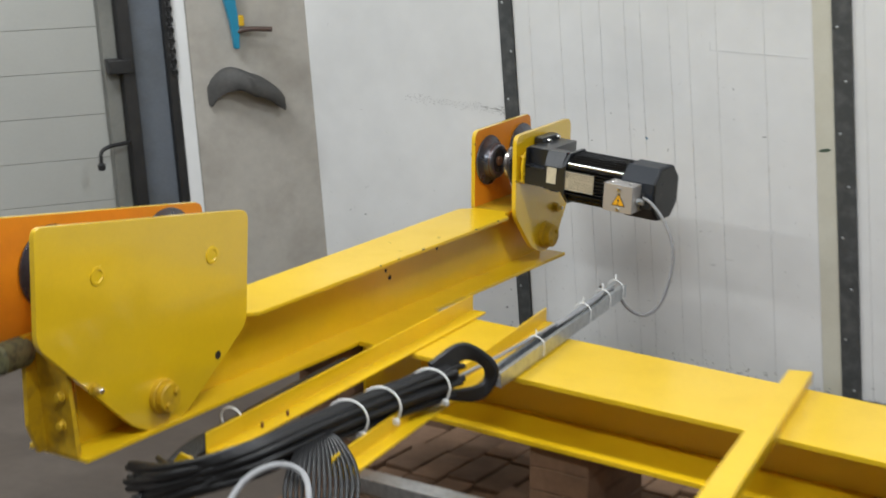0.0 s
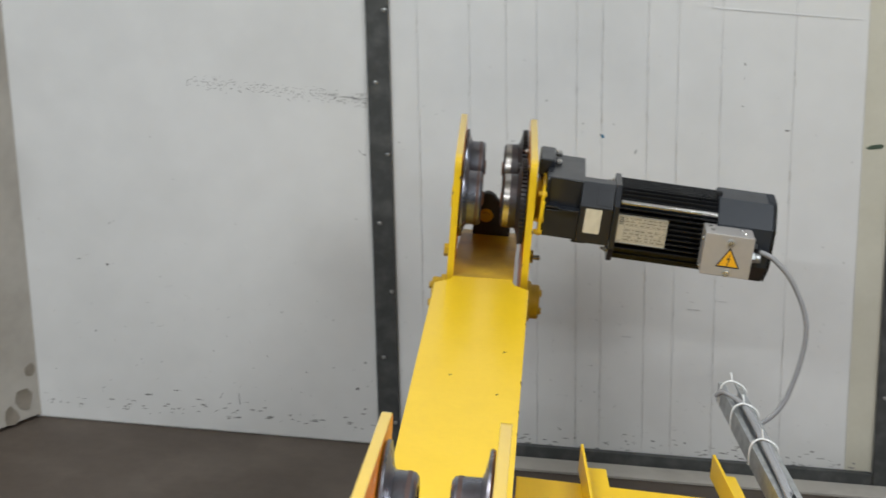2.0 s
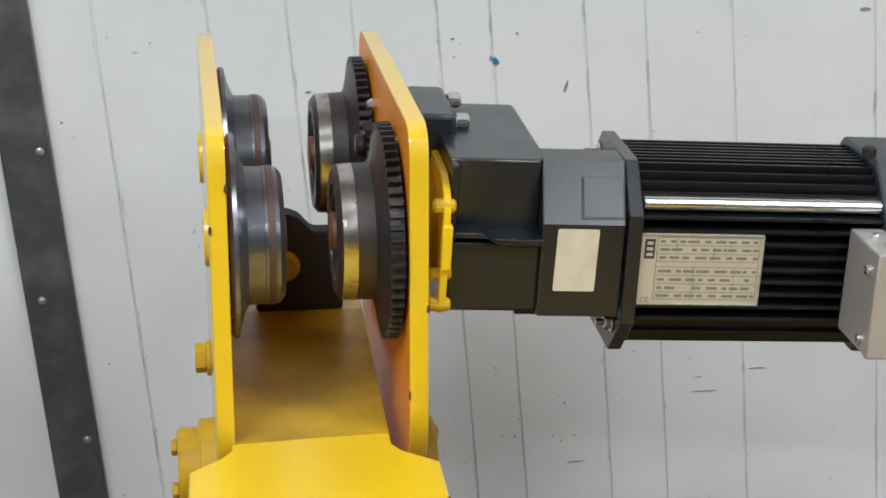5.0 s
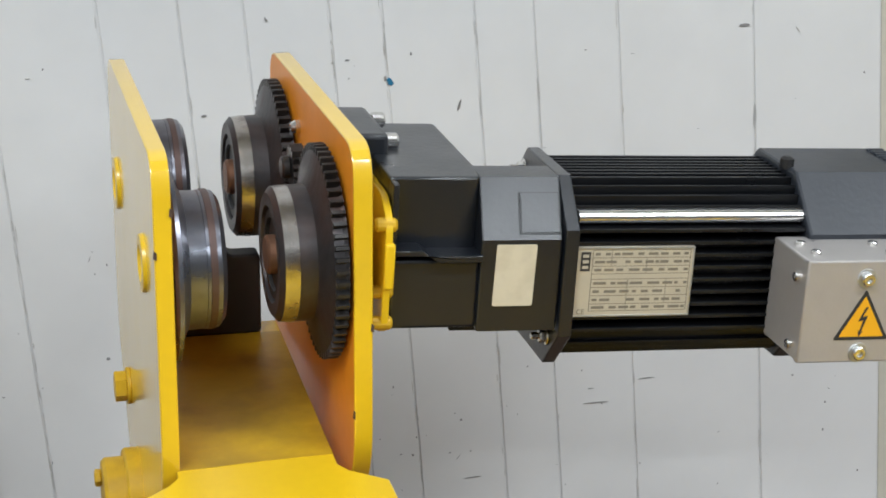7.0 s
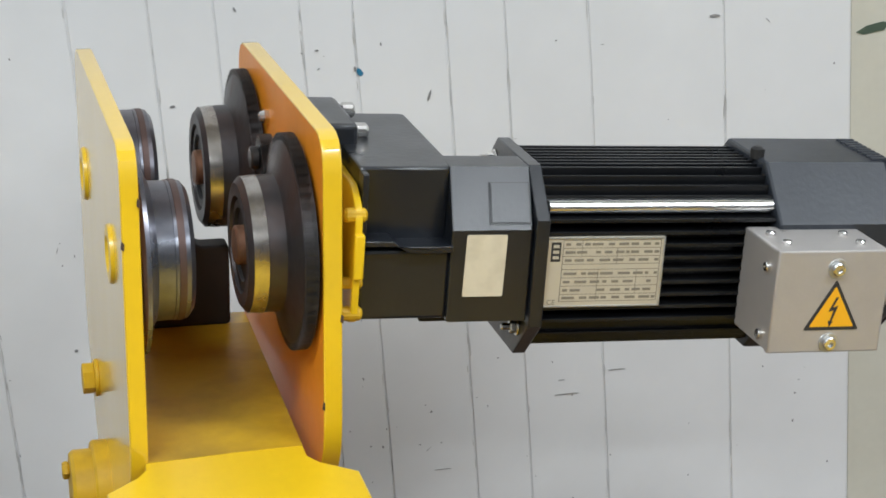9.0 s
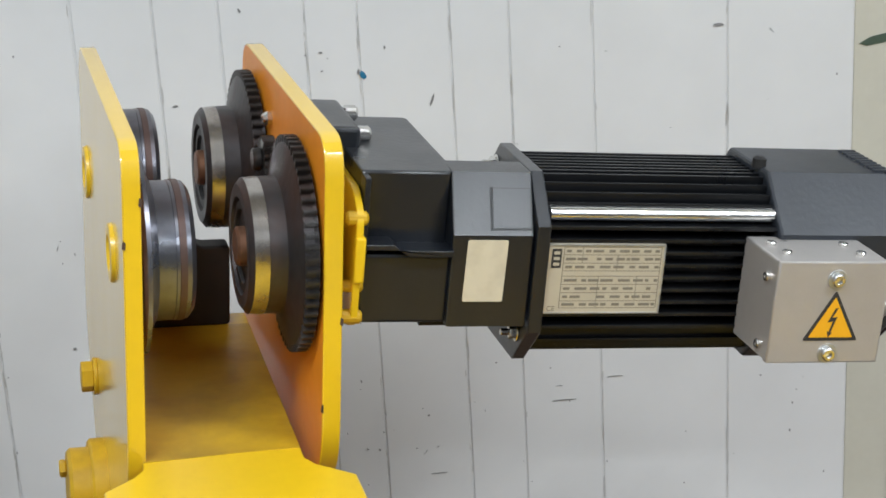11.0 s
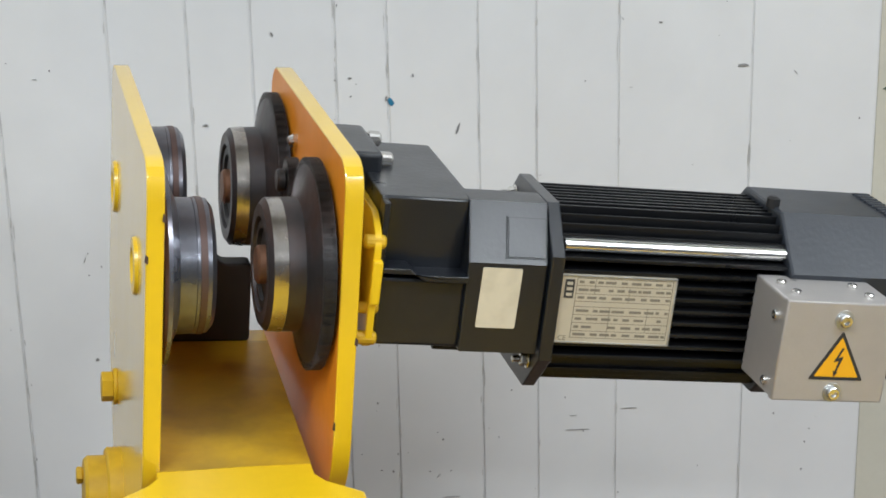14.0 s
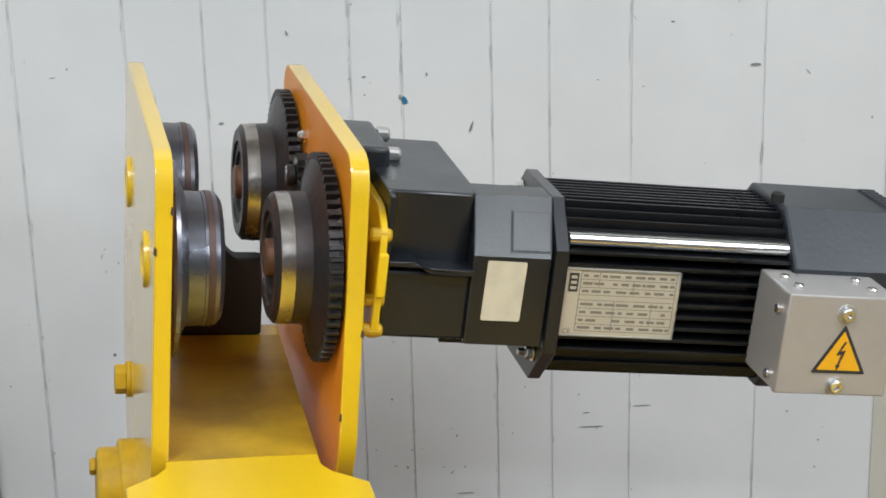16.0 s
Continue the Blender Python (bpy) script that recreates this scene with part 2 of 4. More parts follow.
def sweep(bm, points, r, segs=10, steps=6, index=0):
    """A round cable along a smooth line."""
    pts = smooth_path(points, steps)
    side = Vector((0.3, 0.2, 1)).normalized()
    rings = []
    for i, p in enumerate(pts):
        d = (pts[min(i + 1, len(pts) - 1)] - pts[max(i - 1, 0)]).normalized()
        side = (side - d * side.dot(d)).normalized()
        up = d.cross(side)
        rings.append([bm.verts.new(p + side * r * math.cos(a) + up * r * math.sin(a)) for a in [2 * math.pi * k / segs for k in range(segs)]])
    faces = []
    for i in range(len(rings) - 1):
        for k in range(segs):
            fc = bm.faces.new((rings[i][k], rings[i][(k + 1) % segs], rings[i + 1][(k + 1) % segs], rings[i + 1][k]))
            faces.append(fc)
    faces += [bm.faces.new(rings[0]), bm.faces.new(rings[-1])]
    for fc in faces:
        fc.material_index = index
    bmesh.ops.recalc_face_normals(bm, faces=faces)
    return bm


def thing(name, place, label, category, group="", kind=""):
    ob = new(name)
    ob.location = place
    ob.empty_display_size = 0.05
    ob["at"] = list(place)
    return tagged(ob, label, category, group, kind)


def world_of(ob):
    return Vector(ob["at"]) if "at" in ob else Vector((0, 0, 0))


def part(name, bm, material, parent=None, label="", origin=None, soft=True, angle=21):
    """Links a bmesh, drawn in the room's space, as one mesh under a thing or a part; origin: the point that it turns about."""
    base = world_of(parent) if parent else Vector((0, 0, 0))
    o = Vector(origin) if origin else base.copy()
    bmesh.ops.translate(bm, verts=bm.verts, vec=-o)
    me = bpy.data.meshes.new(name)
    bm.to_mesh(me)
    bm.free()
    for m in (material if isinstance(material, (list, tuple)) else [material]):
        me.materials.append(m)
    if material in (CABLE, CABLEG, TIE):
        angle = 60
    if soft:
        me.shade_smooth()
        me.set_sharp_from_angle(angle=radians(angle))
    ob = new(name, me)
    ob["at"] = list(o)
    if parent:
        ob.parent = parent
        ob.location = o - base
    else:
        ob.location = o
    return tagged(ob, label) if label else ob


def B():
    return bmesh.new()


def bolt(name, parent, axis, c, r, lo, hi, material, washer=0.0, label=""):
    """A hexagon head with a washer under it."""
    bm = B()
    s = 1 if hi > lo else -1
    w = abs(hi - lo) * 0.25
    if washer:
        cyl(bm, axis, c, washer, min(lo, lo + s * w), max(lo, lo + s * w), 20, 0.0006)
    cyl(bm, axis, c, r, min(lo + s * w, hi), max(lo + s * w, hi), 6, 0.0008, start=0.3)
    return part(name, bm, material, parent, label, angle=25)


def screw(name, parent, axis, c, r, lo, hi, material):
    """A round socket head with a sunk hexagon."""
    bm = B()
    s = 1 if hi > lo else -1
    k = "xyz".index(axis)
    cc = [0 if i == k else v for i, v in enumerate(c)]
    lathe(bm, [(lo, r), (hi - s * 0.0008, r), (hi, r * 0.85), (hi, r * 0.5), (hi - s * abs(hi - lo) * 0.5, r * 0.45)], axis, cc, 16)
    return part(name, bm, material, parent, angle=30)


# ---------------------------------------------------------------- room
GROUND = 0.072                                # floor level
WALL_A, WALL_DIR = Vector((-1.339, 0.569, 0)), Vector((0.99956, 0.0298, 0))
WALL_TURN = math.atan2(WALL_DIR.y, WALL_DIR.x)
LEFT_DIR = Vector((-0.520, -0.8542, 0))
LEFT_TURN = math.atan2(LEFT_DIR.y, LEFT_DIR.x)


def place_on(bm, start, turn, flip):
    """Turns mesh data drawn as (along, out, up) into the room."""
    m = Matrix.Translation(start) @ Matrix.Rotation(turn, 4, "Z") @ Matrix.Diagonal((1, flip, 1, 1))
    bmesh.ops.transform(bm, matrix=m, verts=bm.verts)
    if flip < 0:
        bmesh.ops.reverse_faces(bm, faces=bm.faces)
    return bm


WALL_LEAN = 0.09                              # boards and posts lean out of plumb against the machine


def W(bm):
    """Puts mesh data on the back wall."""
    lean = Matrix.Identity(4)
    lean[0][2], lean[0][3] = -WALL_LEAN, WALL_LEAN * 0.95
    bmesh.ops.transform(bm, matrix=lean, verts=bm.verts)
    return place_on(bm, WALL_A, WALL_TURN, -1)


def L(bm):
    bmesh.ops.transform(bm, matrix=Matrix.Translation((0, 0, 0.083)) @ Matrix.Diagonal((0.86, 0.9, 0.872, 1)), verts=bm.verts)
    place_on(bm, WALL_A - WALL_DIR * 0.075, LEFT_TURN, 1)
    lean = Matrix.Identity(4)
    lean[0][2], lean[0][3] = -WALL_LEAN, WALL_LEAN * 0.95
    bmesh.ops.transform(bm, matrix=lean, verts=bm.verts)
    return bm


ROOM_H = 3.4
bm = B()
box(bm, -6, 6, -8, 3, GROUND - 0.1, GROUND)
floor = tagged(part("floor", bm, FLOOR), "worn brown concrete workshop floor with pale stains", "floor", kind="structure")
bm = B()
box(bm, -6, 6, -8, 3, ROOM_H, ROOM_H + 0.1)
tagged(part("ceiling", bm, CEIL), "plain white workshop ceiling", "ceiling", kind="structure")

# back wall core, with boards, posts and base channel in front
bm = B()
box(bm, -0.3, 4.6, -0.16, -0.0012, 0, ROOM_H)
wall_back = tagged(part("wall_back", W(bm), SEAM), "white panelled workshop wall with dark steel posts", "wall", kind="structure")
SEAMS = [0.82, 0.885, 1.005, 1.09, 1.16, 1.253, 1.312, 1.417, 1.486, 1.586, 1.753, 1.917]
BOARDS = [(-0.15, 0.768, WALLWHITE)]
BOARDS += [(a, b, WALLWHITE) for a, b in zip(SEAMS[:-1], SEAMS[1:])] + [(1.917, 1.986, WALLEDGE)]
BOARDS += [(2.05, 2.09, WALLWHITE), (2.09, 2.22, WALLWHITE), (2.22, 2.36, WALLWHITE), (2.36, 2.56, WALLWHITE), (2.56, 2.8, WALLWHITE), (2.8, 3.1, WALLWHITE), (3.1, 4.55, WALLWHITE)]
for a, b, m in BOARDS:
    bm = B()
    g = 0.0011
    box(bm, a + g, b - g, -0.011, 0.0 if a > 0.7 else 0.003, GROUND + (0.004 if a < 0.7 else 0.036), ROOM_H, 0.0007)
    part("panel", W(bm), m, wall_back)
for a, b in ((0.768, 0.82), (1.986, 2.05)):
    bm = B()
    box(bm, a, b, -0.011, 0.012, 0.0, ROOM_H, 0.002)
    post = part("post", W(bm), POST, wall_back, "dark grey steel post with screws")
    for k in range(16):
        bm = B()
        lathe(bm, [(0.012, 0.005), (0.0135, 0.0045), (0.0145, 0.002)], "y", (a + 0.03 + 0.012 * (-1) ** k, 0, 0.14 + 0.17 * k), 10)
        part("screw_head", W(bm), ZINC, post)
for a, b in ((0.822, 1.984), (2.052, 4.5)):
    bm = B()
    box(bm, a, b, -0.011, 0.014, GROUND, GROUND + 0.036, 0.002)
    part("base_channel", W(bm), POST, wall_back, "dark steel channel along the floor")
bm = B()
box(bm, 0.822, 4.5, 0.016, 0.085, GROUND, GROUND + 0.008, 0.002)
part("sill", W(bm), CONCRETE, wall_back, "pale dusty strip at the foot of the wall")

# flecks, scuffs and screw holes on the boards
rng = random.Random(7)


def fleck(name, s, z, w, h, material, lean=0.0):
    s, z = 0.853 * s + 0.01, 0.122 + 0.872 * z
    pts = [(s + (dx * w + lean * dz * h), z + dz * h) for w, h in ((w * 0.7, h * 0.7),) for dx, dz in ((-0.5, -0.3), (-0.1, -0.5), (0.5, -0.2), (0.4, 0.3), (0.05, 0.5), (-0.4, 0.2))]
    out = 0.0035 if s < 0.76 else 0.0006
    bm = prism(B(), [(p[0], p[1]) for p in pts], "y", out - 0.0003, out + 0.0004)
    return part(name, W(bm), material, wall_back, soft=False)


fleck("paint_fleck", 1.529, 0.895, 0.010, 0.014, MARKBLUE, -0.4)
fleck("paint_fleck", 1.523, 0.899, 0.004, 0.010, MARK)
fleck("scuff", 2.272, 0.925, 0.05, 0.022, MARKGREEN, 1.4)
for s, z, w, h in ((1.475, 0.925, 0.007, 0.003), (1.907, 1.006, 0.007, 0.003), (1.283, 0.862, 0.009, 0.004), (1.375, 0.98, 0.004, 0.008), (1.455, 0.922, 0.003, 0.002), (1.56, 0.93, 0.003, 0.006),
                   (1.868, 0.455, 0.03, 0.0014), (1.79, 0.425, 0.045, 0.0015), (1.60, 0.33, 0.03, 0.0012), (1.12, 0.55, 0.006, 0.005), (0.86, 0.80, 0.003, 0.012), (0.872, 0.792, 0.01, 0.006),
                   (0.855, 0.945, 0.02, 0.006), (0.83, 0.947, 0.05, 0.003), (0.885, 0.944, 0.03, 0.008), (0.79, 0.95, 0.03, 0.003), (0.08, 0.22, 0.006, 0.007), (0.09, 0.05, 0.006, 0.007),
                   (0.43, 0.05, 0.004, 0.006), (0.485, 0.05, 0.003, 0.05), (0.85, 0.05, 0.009, 0.007), (0.855, 0.19, 0.008, 0.008), (0.83, 0.11, 0.014, 0.012), (0.22, 0.04, 0.03, 0.006), (0.13, 0.42, 0.012, 0.01),
                   (1.91, 1.12, 0.006, 0.012), (2.03, 0.95, 0.02, 0.006), (1.62, 0.86, 0.004, 0.02), (0.05, 0.43, 0.012, 0.004)):
    fleck("scuff", s, z, w, h, MARK, rng.uniform(-0.5, 0.5))
for k in range(150):
    s, z = rng.uniform(0.98, 3.2), abs(rng.gauss(0.35, 0.45)) + 0.06
    if z < 1.6 and not 2.19 < s < 2.40:
        q = rng.random()
        w, h = (0.012, 0.0011) if q < 0.2 else ((0.0012, 0.010) if q < 0.4 else (0.0030, 0.0022))
        fleck("scuff", s, z, w * rng.uniform(0.4, 1.2), h * rng.uniform(0.5, 1.2), MARK, rng.uniform(-1, 1))


def specks(name, material, count, draw):
    """Many small uneven dirt specks on the boards, as one sheet of flakes."""
    bm = B()
    for _ in range(count):
        s, z, w, h = draw()
        out = 0.0034 if s < 0.765 else 0.0005
        ring = [(s + w * math.cos(k * 1.257) * rng.uniform(0.5, 1), z + h * math.sin(k * 1.257) * rng.uniform(0.5, 1)) for k in range(5)]
        bm.faces.new([bm.verts.new((p[0], out, p[1])) for p in ring])
    return tagged(part(name, W(bm), material, wall_back, soft=False), kind="stuff")


def band_speck():
    far = rng.random() ** 1.8
    return 0.762 - 0.42 * far, rng.gauss(0.943, 0.008) + 0.012 * far, rng.uniform(0.0008, 0.0035), rng.uniform(0.0006, 0.002)


def loose_speck():
    return rng.uniform(-0.1, 1.9), abs(rng.gauss(0.1, 0.35)) + 0.1, rng.uniform(0.0006, 0.0022), rng.uniform(0.0006, 0.003)


def foot_speck():
    return rng.uniform(-0.1, 2.6), 0.11 + abs(rng.gauss(0, 0.02)), rng.uniform(0.002, 0.012), rng.uniform(0.0008, 0.003)


def seam_speck():
    return rng.choice(SEAMS[1:-1]) + rng.gauss(0, 0.0012), rng.uniform(0.12, 1.5), rng.uniform(0.0005, 0.0011), rng.uniform(0.004, 0.02)


specks("dirt_band", MARK, 320, band_speck)
specks("wall_specks", MARK, 260, loose_speck)
specks("wall_foot_dirt", MARK, 220, foot_speck)
specks("seam_dirt", SEAMDIRT, 300, seam_speck)
for s, z, l in ((1.56, 1.22, 0.34), ):
    bm = B()
    box(bm, s, s + l, 0.0002, 0.0012, z, z + 0.003)
    box(bm, s, s + 0.003, 0.0002, 0.0012, z, z + 0.03)
    part("hatch_edge", W(bm), SEAM, wall_back, soft=False)

# left wall: plaster pier, steel column, rolling door
bm = B()
prism(bm, [(-0.02, 0.0), (0.545, 0.0), (0.56, -0.02), (0.56, -0.25), (-0.02, -0.25)], "z", 0, ROOM_H)
wall_left = tagged(part("wall_left", L(bm), CONCRETE), "stained pale plaster pier with chipped lower edge", "wall", kind="structure")
bm = B()
prism(bm, [(0.552, 0.002), (0.60, -0.035), (0.60, -0.1), (0.552, -0.1)], "z", 0, ROOM_H, 0.006)
part("plaster_edge", L(bm), WALLWHITE, wall_left, "whitewashed rough pier edge")
for s, z, r in ((0.06, 0.06, 0.035), (0.03, 0.14, 0.022), (0.11, 0.02, 0.03)):
    bm = prism(B(), [(s + r * (0.6 + 0.4 * rng.random()) * math.cos(a * 0.7), z + 1.3 * r * (0.6 + 0.4 * rng.random()) * math.sin(a * 0.7)) for a in range(9)], "y", -0.002, 0.0015)
    part("chipped_patch", L(bm), mat("chipped_plaster", (0.26, 0.23, 0.19), 0.9, spot=(0.15, 0.13, 0.1), spot_amount=0.8, spot_scale=12) if s == 0.06 else bpy.data.materials["chipped_plaster"], wall_left, soft=False)
column = thing("steel_column", (-1.72, -0.02, 0), "blue-grey scuffed steel column with chain beside a door", "column", kind="structure")
bm = B()
box(bm, 0.60, 0.64, -0.12, -0.03, 0, ROOM_H, 0.004)
part("dark_flange", L(bm), BLACKSTEEL, column)
bm = B()
box(bm, 0.64, 0.78, -0.14, -0.06, 0, ROOM_H, 0.004)
part("column_face", L(bm), STEELBLUE, column)
bm = B()
box(bm, 0.785, 0.84, -0.12, -0.02, 0, ROOM_H, 0.004)
part("door_track", L(bm), BLACKSTEEL, column)
bm = B()
box(bm, 0.842, 0.905, -0.14, -0.07, 0, ROOM_H, 0.003)
part("track_cover", L(bm), mat("grey_steel_cover", (0.22, 0.22, 0.20), 0.5, 0.3, spot=(0.12, 0.12, 0.11), spot_amount=0.6), column)
for z in (1.13, 1.155):
    bm = B()
    box(bm, 0.80, 0.90, -0.075, -0.01, z - 0.02, z + 0.012, 0.004)
    part("hinge", L(bm), BLACKSTEEL, column)
bm = B()
for k in range(46):
    z = 1.10 + 0.022 * k
    c = (0.612 + 0.008 * (k % 2), -0.018, z)
    seg = [(c[0] + 0.010 * math.cos(a), c[1] + 0.004 * math.sin(a) * (-1) ** k, c[2] + 0.015 * math.sin(a)) for a in [2 * math.pi * i / 8 for i in range(9)]]
    sweep(bm, seg, 0.0032, 5, 1)
part("chain", L(bm), BLACKSTEEL, column, "dark hanging steel chain")
bm = B()
sweep(bm, [(0.84, -0.03, 0.82), (0.88, 0.01, 0.825), (0.95, 0.03, 0.82), (0.985, 0.035, 0.80), (0.99, 0.035, 0.755)], 0.008, 8)
lathe(bm, [(0.725, 0.008), (0.73, 0.016), (0.75, 0.017), (0.757, 0.008)], "z", (0.99, 0.035, 0), 12)
part("door_handle", L(bm), BLACKSTEEL, column, "bent black steel latch handle")
bm = B()
box(bm, 0.905, 3.4, -0.20, -0.12, 0, ROOM_H)
door = tagged(part("door_1", L(bm), DOORW), "closed grey-white sectional door with horizontal panels", "door", kind="structure")
z = 0.02
while z < 3.2:
    bm = B()
    box(bm, 0.907, 3.39, -0.12, -0.112, z, z + 0.1805, 0.0008)
    part("door_panel", L(bm), DOORW, door, soft=False)
    z += 0.1825
# unseen walls added to close the room, grey to keep bounced light low
for name, x0, x1, y0, y1 in (("wall_right", 3.3, 3.45, -8, 1.5), ("wall_rear", -4, 3.5, -8, -7.9), ("wall_far_left", -3.6, -3.5, -8, 1.5)):
    bm = B()
    box(bm, x0, x1, y0, y1, 0, ROOM_H)
    tagged(part(name, bm, GREYWALL), "unseen grey wall added to close the workshop", "wall", kind="structure")

# clay blocks on the floor behind and under the girder
pavement = thing("pavement", (0.4, -0.2, 0), "brown clay blocks laid on the floor under the girder", "paving", kind="structure")
bm = B()
box(bm, -0.003, 0.093, -0.003, 0.197, 0.0, 0.05, 0.004)
bmesh.ops.translate(bm, verts=bm.verts, vec=(-0.045, -0.097, 0))
brick_mesh = bpy.data.meshes.new("brick")
bm.to_mesh(brick_mesh)
bm.free()
brick_mesh.materials.append(BRICK)
for i in range(18):
    for j in range(9):
        o = new("brick", brick_mesh)
        o.parent = pavement
        x = -0.27 + i * 0.105
        y = -1.42 + j * 0.205 + 0.03 * (i % 2) + 0.087 * x
        o.location = (x - 0.4, y + 0.2, GROUND + rng.uniform(-0.02, 0.004) - 0.01)
        o.rotation_euler = (rng.uniform(-0.02, 0.02), rng.uniform(-0.03, 0.03), rng.uniform(-0.02, 0.02))

# tube lamps
for lx, ly in LAMPS:
    lamp = thing("ceiling_lamp", (lx, ly, ROOM_H), "white twin-tube workshop ceiling lamp", "lamp", "ceiling lamps")
    bm = B()
    box(bm, lx - 0.8, lx + 0.8, ly - 0.10, ly + 0.10, LAMP_Z - 0.02, LAMP_Z + 0.15, 0.006)
    part("housing", bm, CEIL, lamp)
    for dy in (-0.05, 0.05):
        bm = B()
        cyl(bm, "x", (0, ly + dy, LAMP_Z - 0.045), 0.013, lx - 0.75, lx + 0.75, 12)
        part("tube", bm, LAMPGLOW, lamp, "lit white fluorescent tube")


# ---------------------------------------------------------------- end carriage beam
XC = -0.257                                   # middle of the beam
TOP, LOW = 0.745, 0.535
PLATES_X = ((-0.338, -0.324), (-0.187, -0.172))
carriage = thing("end_carriage", (XC, -0.6, LOW), "yellow painted steel I-beam end carriage of a crane", "crane beam")
bm = B()
hw = 0.095
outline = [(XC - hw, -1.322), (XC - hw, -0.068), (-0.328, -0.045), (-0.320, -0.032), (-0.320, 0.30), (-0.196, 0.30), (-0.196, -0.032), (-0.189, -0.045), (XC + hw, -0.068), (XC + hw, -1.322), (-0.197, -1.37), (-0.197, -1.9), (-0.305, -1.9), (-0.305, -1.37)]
prism(bm, outline, "z", TOP - 0.011, TOP, 0.0015)
part("top_flange", bm, YELLOW, carriage)
bm = B()
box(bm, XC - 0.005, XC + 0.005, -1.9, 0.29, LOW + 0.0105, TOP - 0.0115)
part("web", bm, YELLOW, carriage)
bm = B()
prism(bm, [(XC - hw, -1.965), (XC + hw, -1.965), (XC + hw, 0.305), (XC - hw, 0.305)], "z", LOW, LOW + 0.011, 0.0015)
part("bottom_flange", bm, YELLOW, carriage)
for y, z, r in ((-0.62, 0.68, 0.006), (-0.60, 0.655, 0.008), (-0.33, 0.70, 0.007), (-0.345, 0.688, 0.006), (-0.315, 0.706, 0.006)):
    bm = B()
    lathe(bm, [(XC + 0.0045, r), (XC + 0.0062, r * 0.9), (XC + 0.0056, r * 0.3)], "x", (0, y, z), 12)
    part("weld_spot", bm, DARKBLOCK, carriage, "dark burnt hole in the web")
for x, y in ((-0.20, -0.42), (-0.205, -0.62), (-0.29, -0.55)):
    bm = prism(B(), [(x, y), (x + 0.004, y + 0.002), (x + 0.006, y + 0.006), (x + 0.001, y + 0.005)], "z", TOP - 0.0002, TOP + 0.0005)
    part("paint_chip", bm, DARKBLOCK, carriage, soft=False)
for k in range(6):
    y = rng.uniform(-1.0, -0.12)
    bm = prism(B(), [(XC + hw - 0.002, y), (XC + hw + 0.0004, y - 0.002), (XC + hw + 0.0006, y + 0.006), (XC + hw - 0.0015, y + 0.004)], "z", TOP - 0.004, TOP + 0.0003)
    part("paint_chip", bm, BROWNH, carriage, soft=False)
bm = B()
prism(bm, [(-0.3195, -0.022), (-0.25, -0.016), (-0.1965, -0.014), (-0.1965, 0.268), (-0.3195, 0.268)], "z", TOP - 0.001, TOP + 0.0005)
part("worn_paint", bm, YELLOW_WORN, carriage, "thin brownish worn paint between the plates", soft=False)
# far stop block
bm = B()
prism(bm, rounded([(-0.295, TOP), (-0.295, 0.818), (-0.282, 0.834), (-0.268, 0.841), (-0.254, 0.836), (-0.242, 0.822), (-0.214, 0.822), (-0.214, TOP)], 0.005), "y", 0.268, 0.292, 0.002)
part("stop_block", bm, DARKBLOCK, carriage, "dark steel stop block bolted to the beam end")
bolt("stop_bolt", carriage, "y", (-0.268, 0, 0.79), 0.010, 0.268, 0.258, YELLOW_DARK, 0.015)
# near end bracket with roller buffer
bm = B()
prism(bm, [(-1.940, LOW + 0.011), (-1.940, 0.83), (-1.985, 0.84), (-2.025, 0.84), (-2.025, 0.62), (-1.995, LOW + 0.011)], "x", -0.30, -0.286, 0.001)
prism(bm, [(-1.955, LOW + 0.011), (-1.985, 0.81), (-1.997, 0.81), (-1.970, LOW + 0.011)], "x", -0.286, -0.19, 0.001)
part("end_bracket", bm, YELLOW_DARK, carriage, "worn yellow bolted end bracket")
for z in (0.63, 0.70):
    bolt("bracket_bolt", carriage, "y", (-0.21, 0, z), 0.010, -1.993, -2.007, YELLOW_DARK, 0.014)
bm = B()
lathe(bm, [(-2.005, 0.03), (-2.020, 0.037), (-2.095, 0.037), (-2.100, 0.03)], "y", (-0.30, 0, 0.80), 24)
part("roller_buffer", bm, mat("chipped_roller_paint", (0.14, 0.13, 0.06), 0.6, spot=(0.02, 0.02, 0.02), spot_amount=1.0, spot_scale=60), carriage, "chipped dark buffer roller")


